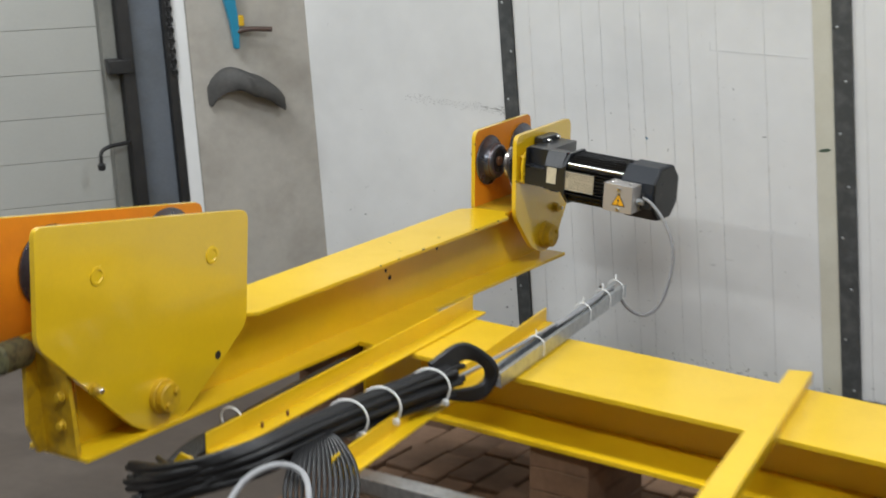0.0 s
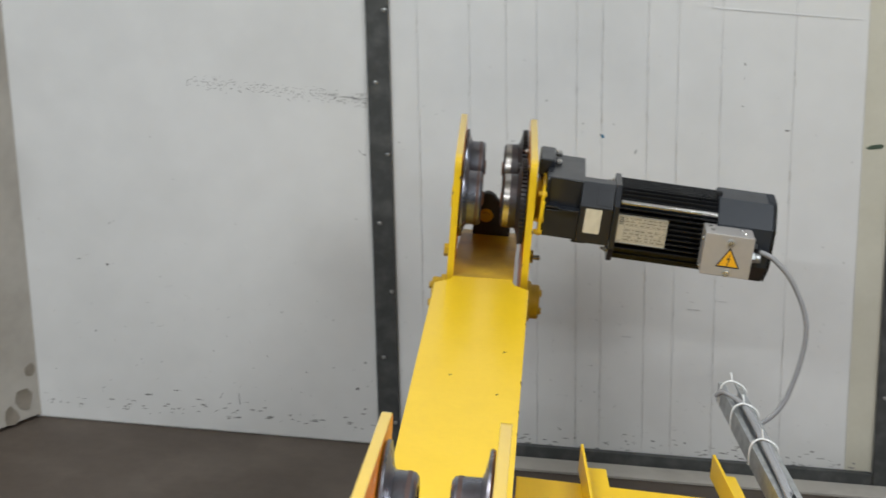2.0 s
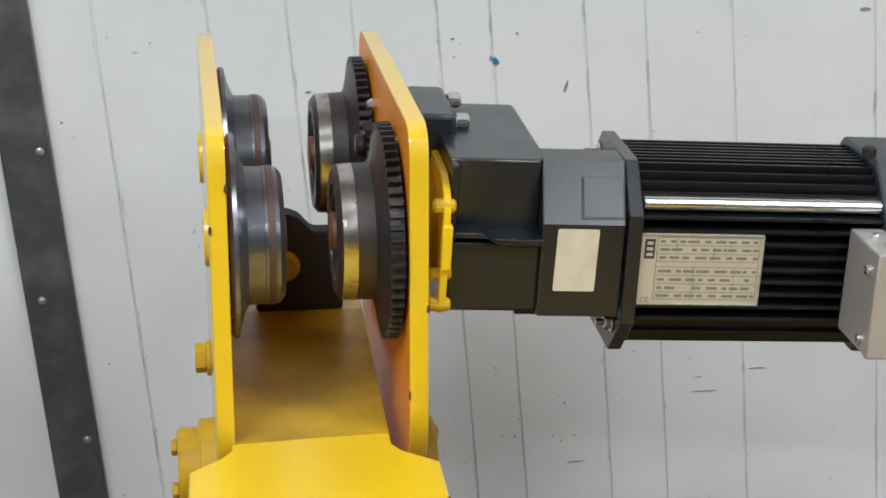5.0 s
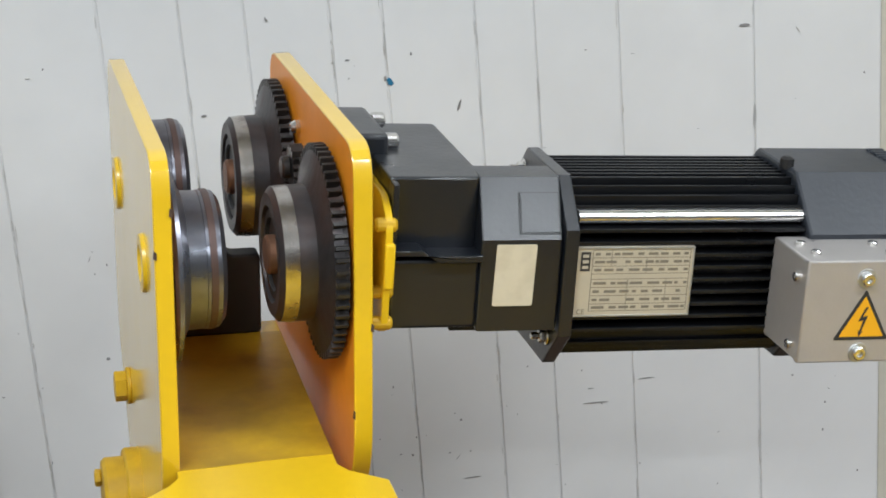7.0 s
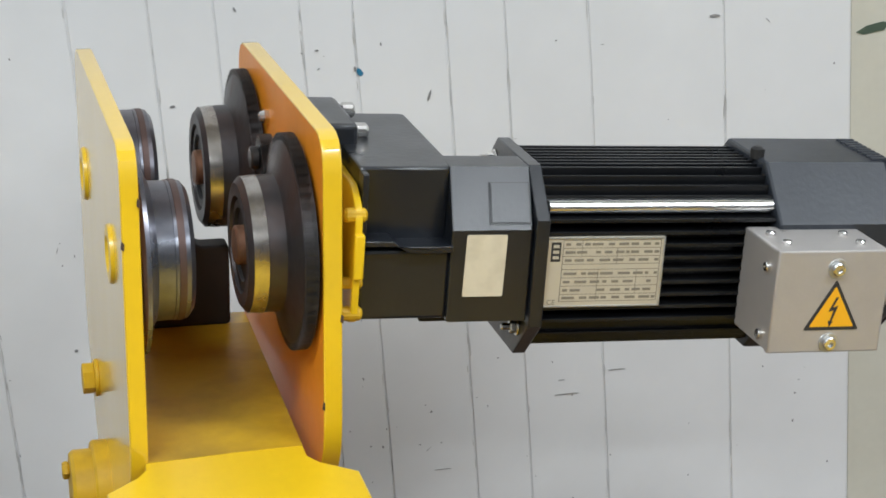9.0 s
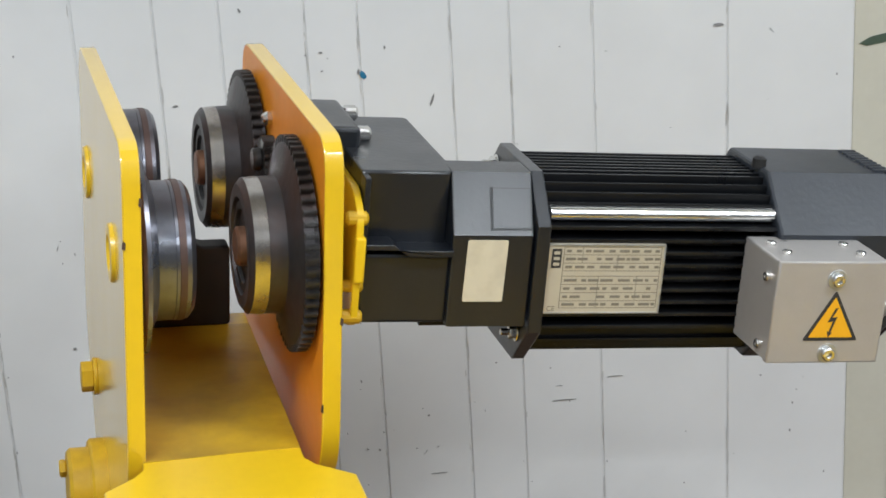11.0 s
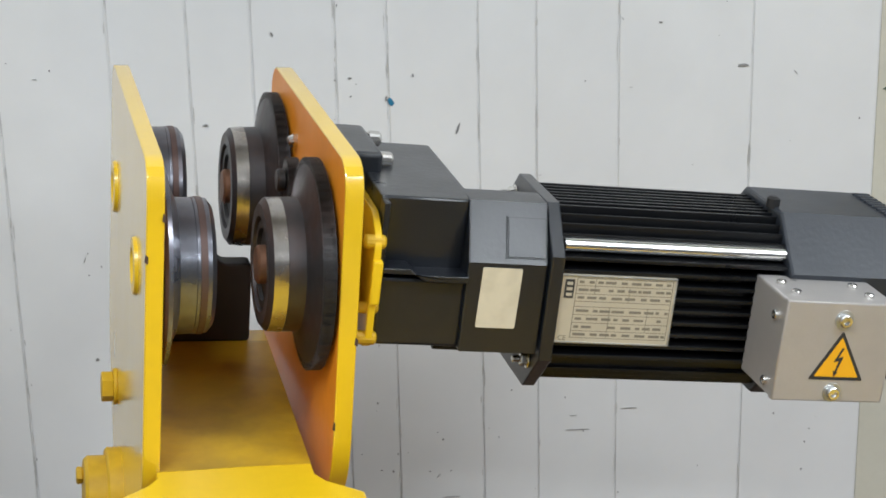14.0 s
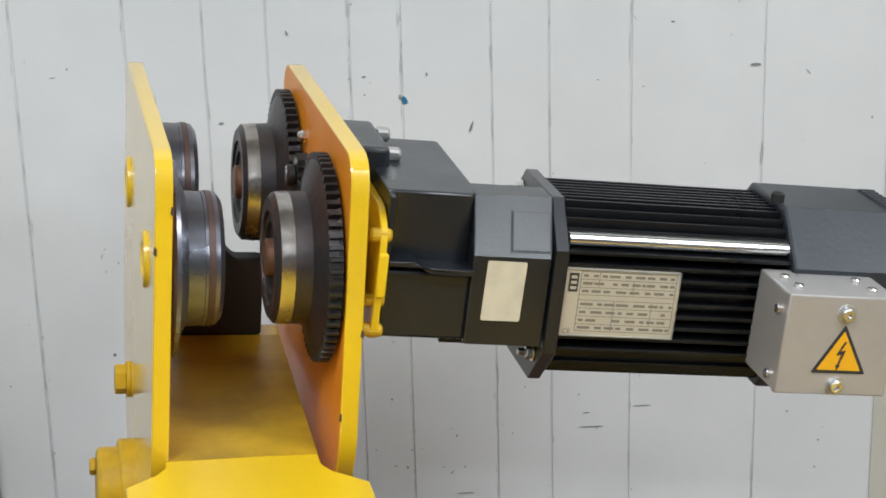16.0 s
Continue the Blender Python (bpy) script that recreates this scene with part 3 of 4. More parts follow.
# ---------------------------------------------------------------- bogies
def wheel(parent, side, y, z, driven, R=0.0875, r=0.0555):
    """A flanged wheel on the inside of a plate; side -1: left plate, 1: right plate. Returns the part that turns."""
    if side > 0:
        xp, inner = PLATES_X[1][0], -0.2385
    else:
        xp, inner = PLATES_X[0][1], -0.279
    d = -side                                   # way from the plate to the middle
    c = (0, y, z)
    f0, f1 = xp + d * 0.003, xp + d * 0.015      # flange
    if not driven:
        f0, f1, R = xp + d * 0.0015, xp + d * 0.009, R - 0.005
    bm = B()
    name = "driven_wheel" if driven else "idle_wheel"
    rows = [(f0, 0.03), (f0, R - 0.004), (f0 + d * 0.003, R - (0.006 if driven else 0.001)), (f1 - d * 0.001, R - (0.006 if driven else 0.002)), (f1, R - 0.008), (f1 + d * 0.004, r + 0.006), (f1 + d * 0.007, r),
            (inner - d * 0.016, r - 0.0005), (inner - d * 0.0155, r), (inner - d * 0.004, r - 0.001), (inner, r - 0.006), (inner, r - 0.016), (inner - d * 0.006, r - 0.017), (inner - d * 0.006, 0.022)]
    bands = [0, 0, 0, 0, 0, 0, 0, 0, 1, 0, 0, 0, 0]
    lathe(bm, rows, "x", c, 56, bands=bands)
    ob = part(name, bm, [WHEEL if driven else BLUED, TREAD if driven else BLUED], parent, "geared crane wheel with worn bright tread" if driven else "blued steel crane wheel with deep flange", origin=(inner, y, z))
    if driven:
        bm = B()
        n = 58
        for k in range(n):
            a = 2 * math.pi * k / n
            ca, sa = math.cos(a), math.sin(a)
            vs = []
            for x in (f0 + d * 0.0005, f1 - d * 0.001):
                for w, rr in ((-0.0026, R - 0.0075), (-0.0013, R), (0.0013, R), (0.0026, R - 0.0075)):
                    vs.append(bm.verts.new((x, y + rr * ca - w * sa, z + rr * sa + w * ca)))
            for q in ((0, 1, 2, 3), (4, 5, 6, 7), (0, 4, 5, 1), (1, 5, 6, 2), (2, 6, 7, 3)):
                bm.faces.new([vs[i] for i in q])
        bmesh.ops.recalc_face_normals(bm, faces=bm.faces)
        part("gear_teeth", bm, GEAR, ob, "greasy spur gear teeth round the wheel rim", soft=False)
    else:
        bm = B()
        lathe(bm, [(inner - d * 0.013, r + 0.0002), (inner - d * 0.0125, r + 0.0004), (inner - d * 0.0075, r + 0.0002)], "x", c, 48)
        part("rust_band", bm, RUST, ob, "reddish worn band")
    bm = B()
    lathe(bm, [(inner - d * 0.006, 0.037), (inner - d * 0.002, 0.036), (inner - d * 0.002, 0.030), (inner - d * 0.005, 0.029)], "x", c, 32)
    part("bearing_ring", bm, BLACKSTEEL, ob)
    bm = B()
    lo, hi = sorted((inner - d * 0.008, inner + d * 0.003))
    cyl(bm, "x", c, 0.016, lo, hi, 24, 0.002)
    part("axle_end", bm, COPPER, ob, "brown worn axle end")
    return ob


def bogie(label, outer, centres, pin, stud, hole, inner_drop=0.0):
    """Two plates with rounded corners, four wheels, pivot pins and bolts."""
    y0 = sum(p[0] for p in outer) / len(outer)
    b = thing("wheel_bogie", (XC, y0, min(p[1] for p in outer)), label, "crane bogie", "bogies of the end carriage")
    shape = rounded(outer, [0.03, 0.03, 0.03, 0.06, 0.05, 0.03, 0.03][: len(outer)], 5)
    wheels = []
    for side, (x0, x1) in ((-1, PLATES_X[0]), (1, PLATES_X[1])):
        bm = B()
        prism(bm, shape, "x", x0, x1, 0.0012, 0, 1 if side > 0 else None, 1 if side < 0 else None)
        plate = part("side_plate", bm, [YELLOW_GLOSS, ORANGE], b, "yellow side plate with orange inner face")
        xo = x1 if side > 0 else x0
        for cy, cz in centres:
            bm = B()
            lo, hi = sorted((xo, xo + side * 0.005))
            lathe(bm, [(xo, 0.024), (xo + side * 0.003, 0.023), (xo + side * 0.0035, 0.015), (xo + side * 0.001, 0.013), (xo + side * 0.001, 0.004)], "x", (0, cy, cz), 24)
            part("axle_boss", bm, YELLOW, plate)
        bm = B()
        px, pz = pin
        lathe(bm, [(xo, 0.044), (xo + side * 0.012, 0.044), (xo + side * 0.014, 0.042), (xo + side * 0.014, 0.037), (xo + side * 0.030, 0.037), (xo + side * 0.033, 0.034), (xo + side * 0.033, 0.01)], "x", (0, px, pz), 32)
        lo, hi = sorted((xo + side * 0.033, xo + side * 0.039))
        cyl(bm, "x", (0, px + 0.016, pz + 0.014), 0.008, lo, hi, 6)
        cyl(bm, "x", (0, px - 0.014, pz - 0.015), 0.008, lo, hi, 6)
        part("pivot_pin", bm, YELLOW_DARK, plate, "flanged yellow pivot pin with two bolts")
        bolt("stud_nut", plate, "x", (0, *stud), 0.014, xo, xo + side * 0.014, YELLOW_DARK, 0.017)
        if side > 0:
            bm = B()
            cyl(bm, "x", (0, *stud), 0.007, xo + 0.012, xo + 0.03, 14)
            part("stud", bm, CHROME, plate, "bare steel stud end")
        if hole:
            bm = B()
            lathe(bm, [(xo - side * 0.0004, 0.011), (xo + side * 0.0008, 0.011), (xo + side * 0.0006, 0.009)], "x", (0, *hole), 18)
            part("open_hole", bm, DARKBLOCK, plate, "dark empty bolt hole")
        for cy, cz in centres:
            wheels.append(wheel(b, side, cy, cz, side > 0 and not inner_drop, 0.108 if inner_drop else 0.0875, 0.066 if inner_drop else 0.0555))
    return b, wheels


FAR = [(-0.020, 0.995), (-0.022, 0.735), (0.095, 0.602), (0.172, 0.572), (0.25, 0.592), (0.350, 0.735), (0.350, 0.998)]
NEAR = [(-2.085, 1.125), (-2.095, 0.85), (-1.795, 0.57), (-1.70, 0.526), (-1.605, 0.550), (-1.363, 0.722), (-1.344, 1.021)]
FAR_WHEELS = ((0.062, 0.889), (0.280, 0.894))
bogie_far, far_wheels = bogie("yellow two-plate crane bogie with geared wheels driven by the motor", FAR, FAR_WHEELS, (0.180, 0.632), (0.245, 0.712), None)
bogie_far.rotation_euler = (0, 0, radians(1.6))   # it stands a little askew on its pivot
bogie_far.location.x += 0.0015
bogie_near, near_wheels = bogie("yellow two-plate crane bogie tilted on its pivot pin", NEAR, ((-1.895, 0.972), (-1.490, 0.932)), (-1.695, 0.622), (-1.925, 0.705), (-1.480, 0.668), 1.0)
crng = random.Random(11)
for k in range(5):
    side = crng.choice((0, 1))
    x = crng.choice((PLATES_X[side][0] + 0.0006, PLATES_X[side][1] - 0.0006))
    z = crng.uniform(0.76, 0.96)
    bm = prism(B(), [(x - 0.0014, z - 0.002), (x + 0.0012, z - 0.0035), (x + 0.0015, z + 0.002), (x - 0.0006, z + 0.004)], "y", -0.0216, -0.0196)
    part("paint_chip", bm, BROWNH, bogie_far, soft=False)
DRIVEN = far_wheels[2:]
# pinion between the geared wheels
PIN_Y = sum(w[0] for w in FAR_WHEELS) / 2
bm = B()
xi = PLATES_X[1][0]
prism(bm, [((0.020 if k % 2 else 0.016) * math.cos(k * math.pi / 16) + PIN_Y, (0.020 if k % 2 else 0.016) * math.sin(k * math.pi / 16) + 0.930) for k in range(32)], "x", xi - 0.014, xi - 0.003)
cyl(bm, "x", (0, PIN_Y, 0.930), 0.010, xi - 0.022, xi - 0.014)
pinion = part("pinion", bm, GEAR, bogie_far, "small steel drive pinion", origin=(xi - 0.01, PIN_Y, 0.930))
for y, z in ((0.06, 0.962), (0.20, 0.958)):
    bm = B()
    lathe(bm, [(xi, 0.006), (xi - 0.004, 0.006), (xi - 0.008, 0.004), (xi - 0.009, 0.002)], "x", (0, y, z), 12)
    part("grease_nipple", bm, CHROME, bogie_far)


# ---------------------------------------------------------------- gear motor
AY, AZ = 0.0755, 0.8695                          # motor axis
gm = thing("gear_motor", (0.05, AY, AZ - 0.08), "black finned electric motor with dark grey gearbox on the bogie plate", "gear motor")
gm.location += Vector((-0.002, 0, -0.0012))
gm.rotation_euler = (0, radians(3.0), 0)        # the motor hangs a little low at its free end
# yellow mounting flange
bm = B()
prism(bm, rounded([(-0.006, 0.832), (-0.006, 0.922), (0.02, 0.938), (0.15, 0.938), (0.19, 0.85), (0.15, 0.825), (0.02, 0.825)], 0.01, 3), "x", -0.1575, -0.1515, 0.001)
prism(bm, rounded([(0.04, 0.842), (0.04, 0.92), (0.15, 0.92), (0.15, 0.842)], 0.02, 3), "x", -0.1685, -0.1575, 0, 1)
flange = part("mounting_flange", bm, [YELLOW, YELLOW_DARK], gm, "yellow painted mounting flange")
for y, z, r in ((0.0, 0.838, 0.0058), (0.001, 0.918, 0.0058), (0.004, 0.862, 0.005)):
    bm = B()
    cyl(bm, "x", (0, y, z), r, -0.1655, -0.1475, 12, 0.002)
    part("flange_bolt", bm, YELLOW_DARK, flange)
bm = B()
box(bm, -0.158, -0.1495, -0.010, 0.0, 0.868, 0.905, 0.002)
part("flange_rib", bm, YELLOW, flange)
# gearbox casing
bm = B()
prism(bm, rounded([(-0.1510, 0.020), (-0.0785, 0.020), (-0.074, 0.052), (-0.074, 0.200), (-0.1510, 0.200)], 0.004, 2), "z", 0.830, 0.951, 0.002)
gearbox = part("gearbox", bm, GEARBOX, gm, "dark grey enamelled cast gearbox")
bm = B()
prism(bm, [(0.0, 0.829), (0.0, 0.905), (0.022, 0.951), (0.055, 0.951), (0.10, 0.92), (0.12, 0.88), (0.10, 0.829)], "x", -0.0785, -0.012, 0.0015)
part("casing_front", bm, GEARBOX, gearbox)
bm = B()
box(bm, -0.1500, -0.0775, 0.004, 0.03, 0.8305, 0.888, 0.003)
part("casing_sump", bm, GEARBOX, gearbox)
bm = B()
box(bm, -0.1505, -0.1455, 0.006, 0.03, 0.886, 0.949, 0.0015)
part("casing_rim", bm, GEARBOX, gearbox)
bm = B()
prism(bm, [(-0.148, 0.8975), (-0.126, 0.8975), (-0.120, 0.893), (-0.0775, 0.893), (-0.0775, 0.8875), (-0.112, 0.8875), (-0.122, 0.893), (-0.148, 0.893)], "y", -0.003, 0.022, 0.0006)
part("casing_ledge", bm, GEARBOX, gearbox)
bm = B()
prism(bm, [(0.0012, 0.9094), (0.0158, 0.9400), (0.0170, 0.9394), (0.0024, 0.9088)], "x", -0.0475, -0.0135)
part("cover_gap", bm, BLACK, gearbox)
bm = B()
prism(bm, [(0.0010, 0.9112), (0.0146, 0.9396), (0.0162, 0.9388), (0.0026, 0.9104)], "x", -0.046, -0.015)
part("cover_plate", bm, GEARBOX, gearbox)
for y, z in ((0.118, 0.9555), (0.175, 0.9595)):
    bm = B()
    cyl(bm, "x", (0, y, z), 0.0068, -0.137, -0.124, 14, 0.002)
    part("bright_bolt", bm, CHROME, gearbox, "bright zinc-plated bolt head")
bm = B()
box(bm, -0.1705, -0.1375, 0.09, 0.192, 0.930, 0.9675, 0.004)
part("casing_lug", bm, GEARBOX, gearbox)
bm = B()
prism(bm, rounded([(-0.067, 0.8505), (-0.066, 0.9015), (-0.033, 0.9015), (-0.034, 0.8505)], 0.0015, 2), "y", -0.0012, -0.0003)
part("paper_label", bm, STICKER, gearbox, "creased beige blank sticker", soft=False)
bm = B()
lathe(bm, [(0.943, 0.005), (0.946, 0.005), (0.947, 0.003)], "z", (-0.085, 0.055, 0), 12)
part("filler_plug", bm, ZINC, gearbox)
bm = B()
cyl(bm, "z", (-0.06, 0.06, 0), 0.004, 0.812, 0.834, 10, 0.001)
box(bm, -0.085, -0.056, 0.057, 0.063, 0.809, 0.813)
part("drain_hook", bm, BLACKSTEEL, gearbox)
# motor flange: a square plate with cut corners
bm = B()
s, c = 0.0805, 0.036
prism(bm, [(AY - s, AZ - s + c), (AY - s, AZ + s - c), (AY - s + c, AZ + s), (AY + s - c, AZ + s), (AY + s, AZ + s - c), (AY + s, AZ - s + c), (AY + s - c, AZ - s), (AY - s + c, AZ - s)], "x", -0.011, 0.0005, 0.0012)
mflange = part("motor_flange", bm, GEARBOX, gm, "dark grey cut-cornered motor flange")
for dy, dz in ((-0.060, 0.044), (-0.052, -0.054), (0.064, 0.034), (0.046, 0.062)):
    bolt("flange_screw", mflange, "x", (0, AY + dy, AZ + dz), 0.006, -0.011, -0.018, CHROME, 0.008)
    bm = B()
    cyl(bm, "x", (0, AY + dy, AZ + dz), 0.0032, -0.025, -0.018, 10, 0.0008)
    part("screw_end", bm, CHROME, mflange)
# finned body
bm = B()
cyl(bm, "x", (0, AY, AZ), 0.062, 0.0, 0.20, 48, 0.001)
body = part("motor_body", bm, BLACK, gm, "black ribbed motor body")


def fin_reach(a):
    """How far a rib reaches: nearly square, with rounded corners."""
    return min(0.0765 / max(abs(math.cos(a)), abs(math.sin(a)), 1e-6), 0.0835)


FINS = 52
for k in range(FINS):
    a = 2 * math.pi * (k + 0.5) / FINS
    y, z = math.cos(a), math.sin(a)
    if y < -0.78 and -0.62 < z < 0.62:
        continue
    reach = fin_reach(a)
    vertical = abs(z) > abs(y)
    bm = B()
    t = 0.0013
    if vertical:
        yy = AY + reach * y
        box(bm, 0.0015, 0.1975, yy - t, yy + t, *(sorted((AZ + 0.045 * z / abs(z), AZ + reach * z))), 0.0006)
    else:
        zz = AZ + reach * z
        box(bm, 0.0015, 0.1975, *(sorted((AY + 0.045 * y / abs(y), AY + reach * y))), zz - t, zz + t, 0.0006)
    part("cooling_rib", bm, BLACK, body)
for k in range(9):
    z = AZ - 0.042 + 0.0105 * k
    bm = B()
    box(bm, 0.0015, 0.1975, AY - 0.0745, AY - 0.045, z - 0.0016, z + 0.0016, 0.0006)
    part("cooling_rib", bm, BLACK, body)
# rounded shoulder rib on the upper front, its highlight built in as bright metal
bm = B()
cyl(bm, "x", (0, AY - 0.0625, AZ + 0.0505), 0.0058, 0.002, 0.1975, 18, 0.001)
part("highlight_rib", bm, CHROME, body, "shoulder rib with its lamp highlight put in as bright metal")
# nameplate
bm = B()
box(bm, -0.0005, 0.1005, -0.0012, 0.0022, 0.840, 0.899, 0.0008)
plate = part("nameplate", bm, PLATE, body, "champagne metal type plate with faded print")
bm = B()
for x0, x1, z0, z1 in ((-0.0005, 0.1005, 0.840, 0.8415), (-0.0005, 0.1005, 0.8975, 0.899), (-0.0005, 0.0009, 0.8416, 0.8974), (0.0991, 0.1005, 0.8416, 0.8974)):
    box(bm, x0, x1, -0.0018, -0.0010, z0, z1, 0.0003)
part("plate_edge", bm, ZINC, plate, "bright bare metal edge")
bm = B()
box(bm, 0.004, 0.012, -0.0016, -0.0011, 0.879, 0.895)
part("maker_mark", bm, INK, plate, soft=False)
bm = B()
for k in range(3):
    box(bm, 0.0055, 0.0105, -0.0019, -0.0015, 0.881 + k * 0.0047, 0.8835 + k * 0.0047)
part("mark_bars", bm, PLATE, plate, soft=False)
bm = B()
for z in (0.8965, 0.890, 0.883, 0.8765, 0.872, 0.865, 0.858, 0.851, 0.845):
    box(bm, 0.014, 0.097, -0.00135, -0.00115, z - 0.00025, z + 0.00025)
for x in (0.014, 0.097):
    box(bm, x - 0.0003, x + 0.0003, -0.00135, -0.00115, 0.845, 0.8965)
for x, z0, z1 in ((0.030, 0.883, 0.8965), (0.06, 0.8765, 0.89), (0.045, 0.845, 0.872), (0.078, 0.851, 0.872)):
    box(bm, x - 0.00025, x + 0.00025, -0.00135, -0.00115, z0, z1)
tagged(part("printed_table", bm, INK_FADED, plate, soft=False), kind="stuff")
bm = B()
for z in (0.8932, 0.8865, 0.8798, 0.8685, 0.8615, 0.8545, 0.848):
    x = 0.016
    while x < 0.094:
        w = rng.uniform(0.003, 0.011)
        if rng.random() < 0.86:
            box(bm, x, min(x + w, 0.096), -0.0014, -0.00118, z - 0.0011, z + 0.0011)
        x += w + rng.uniform(0.001, 0.005)
tagged(part("printed_text", bm, INK_FADED, plate, soft=False), kind="stuff")


def letters(text, size, parent, place, material):
    cu = bpy.data.curves.new("letters", "FONT")
    cu.body, cu.size, cu.extrude = text, size, 0.0001
    tmp = new("letters_source", cu)
    me = bpy.data.meshes.new_from_object(tmp)
    bpy.data.objects.remove(tmp)
    me.materials.append(material)
    ob = new("lettering", me)
    ob.parent = parent
    ob.location = Vector(place) - world_of(parent)
    ob.rotation_euler = (radians(90), 0, 0)
    return ob


letters("CE", 0.006, plate, (0.0035, -0.0014, 0.8425), INK_FADED)
# fan cowl
bm = B()
cs, cc = 0.0820, 0.042
prof = [(AY - cs, AZ - cs + cc), (AY - cs, AZ + cs - cc), (AY - cs + cc, AZ + cs), (AY + cs - cc, AZ + cs), (AY + cs, AZ + cs - cc), (AY + cs, AZ - cs + cc), (AY + cs - cc, AZ - cs), (AY - cs + cc, AZ - cs)]
prism(bm, prof, "x", 0.197, 0.309, 0.003)
cowl = part("fan_cowl", bm, COWL, gm, "slate grey faceted fan cowl")
bm = B()
prism(bm, [(AY + 0.985 * (p[0] - AY), AZ + 0.985 * (p[1] - AZ)) for p in prof], "x", 0.309, 0.315, 0.003)
part("cowl_grille", bm, BLACK, cowl)
for k in range(9):
    y = AY - 0.032 + 0.008 * k
    bm = B()
    box(bm, 0.298, 0.3145, y - 0.002, y + 0.002, AZ + 0.070, AZ + 0.084, 0.001)
    part("grille_tooth", bm, COWL, cowl)
for y, z in ((AY - 0.02, AZ + 0.0845), (AY - 0.0845, AZ + 0.03)):
    bm = B()
    lathe(bm, [(-0.004, 0.006), (0.004, 0.006), (0.006, 0.003)], "z", (0.1985, y, z), 10)
    part("cowl_screw", bm, BLACKSTEEL, cowl)
# terminal box
BX0, BX1, BZ0, BZ1, BY0, BY1 = 0.171, 0.268, 0.8205, 0.9055, -0.0635, 0.004
bm = B()
box(bm, BX0, BX1, BY0, BY1, BZ0, BZ1, 0.0022)
tbox = part("terminal_box", bm, ALU, gm, "satin grey sheet-metal terminal box")
bm = B()
box(bm, BX0 - 0.0006, BX1 + 0.0006, BY0 - 0.0016, BY0 + 0.006, BZ0 - 0.0006, BZ1 + 0.0006, 0.0016)
part("box_lid", bm, ALU, tbox)
for x, z in ((0.2222, 0.891), (0.2227, 0.8285)):
    screw("lid_screw", tbox, "y", (x, 0, z), 0.0055, BY0 - 0.0016, BY0 - 0.0065, CHROME)
    bm = B()
    lathe(bm, [(BY0 - 0.0016, 0.0085), (BY0 - 0.0025, 0.008), (BY0 - 0.0024, 0.005)], "y", (x, 0, z), 18)
    part("washer", bm, ZINC, tbox)
for x, y in ((0.186, -0.044), (0.183, -0.02), (0.250, -0.046), (0.246, -0.022)):
    screw("top_screw", tbox, "z", (x, y, 0), 0.0042, BZ1, BZ1 + 0.003, CHROME)
for y, z in ((-0.048, 0.888), (-0.048, 0.831)):
    screw("side_screw", tbox, "x", (0, y, z), 0.0042, BX0, BX0 - 0.0035, CHROME)
SY = BY0 - 0.0019
TRI = [(0.199, 0.8395), (0.2475, 0.8395), (0.2232, 0.882)]
bm = prism(B(), rounded(TRI, 0.002, 3), "y", SY - 0.0002, SY + 0.0002)
sign = part("warning_sign", bm, INK, tbox, "yellow triangular high-voltage warning sticker", soft=False)
ctr = Vector((sum(p[0] for p in TRI) / 3, sum(p[1] for p in TRI) / 3))
bm = prism(B(), rounded([tuple(ctr + (Vector(p) - ctr) * 0.80) for p in TRI], 0.001, 3), "y", SY - 0.0005, SY - 0.0001)
part("sign_field", bm, SIGN, sign, soft=False)
bx, bz, k = ctr.x, ctr.y + 0.001, 0.0125
BOLT = [(0.12, 1.0), (-0.42, 0.05), (0.02, 0.12), (-0.22, -0.62), (-0.36, -0.55), (-0.22, -1.0), (0.08, -0.62), (-0.06, -0.64), (0.36, 0.42), (-0.08, 0.34), (0.34, 1.0)]
bm = prism(B(), [(bx + p[0] * k * 0.8, bz + p[1] * k) for p in BOLT], "y", SY - 0.0008, SY - 0.0004)
part("lightning_bolt", bm, INK, sign, soft=False)
bm = B()
cyl(bm, "x", (0, -0.028, 0.856), 0.0115, BX1 + 0.0006, BX1 + 0.010, 6, 0.001)
cyl(bm, "x", (0, -0.028, 0.856), 0.0095, BX1 + 0.010, BX1 + 0.022, 16, 0.002)
part("cable_gland", bm, ZINC, tbox, "grey cable gland")
bm = B()
cyl(bm, "x", (0, 0.0, 0.870), 0.012, BX1 + 0.0006, BX1 + 0.015, 6, 0.001)
part("blind_plug", bm, BLACKSTEEL, tbox)


# ---------------------------------------------------------------- girder and bars
GZ = 0.552
girder = thing("cross_girder", (0.6, -0.59, 0.372), "yellow painted steel I-section cross girder", "crane girder")


def girder_slab(x0, x1, half, z0, z1, bevel=0.0015):
    """A length of the girder, which runs a little askew to the carriage."""
    mid = [(x, -0.715 - 0.05 * x) for x in (x0, x1)]
    return prism(B(), [(mid[0][0], mid[0][1] - half), (mid[1][0], mid[1][1] - half), (mid[1][0], mid[1][1] + half), (mid[0][0], mid[0][1] + half)], "z", z0, z1, bevel)


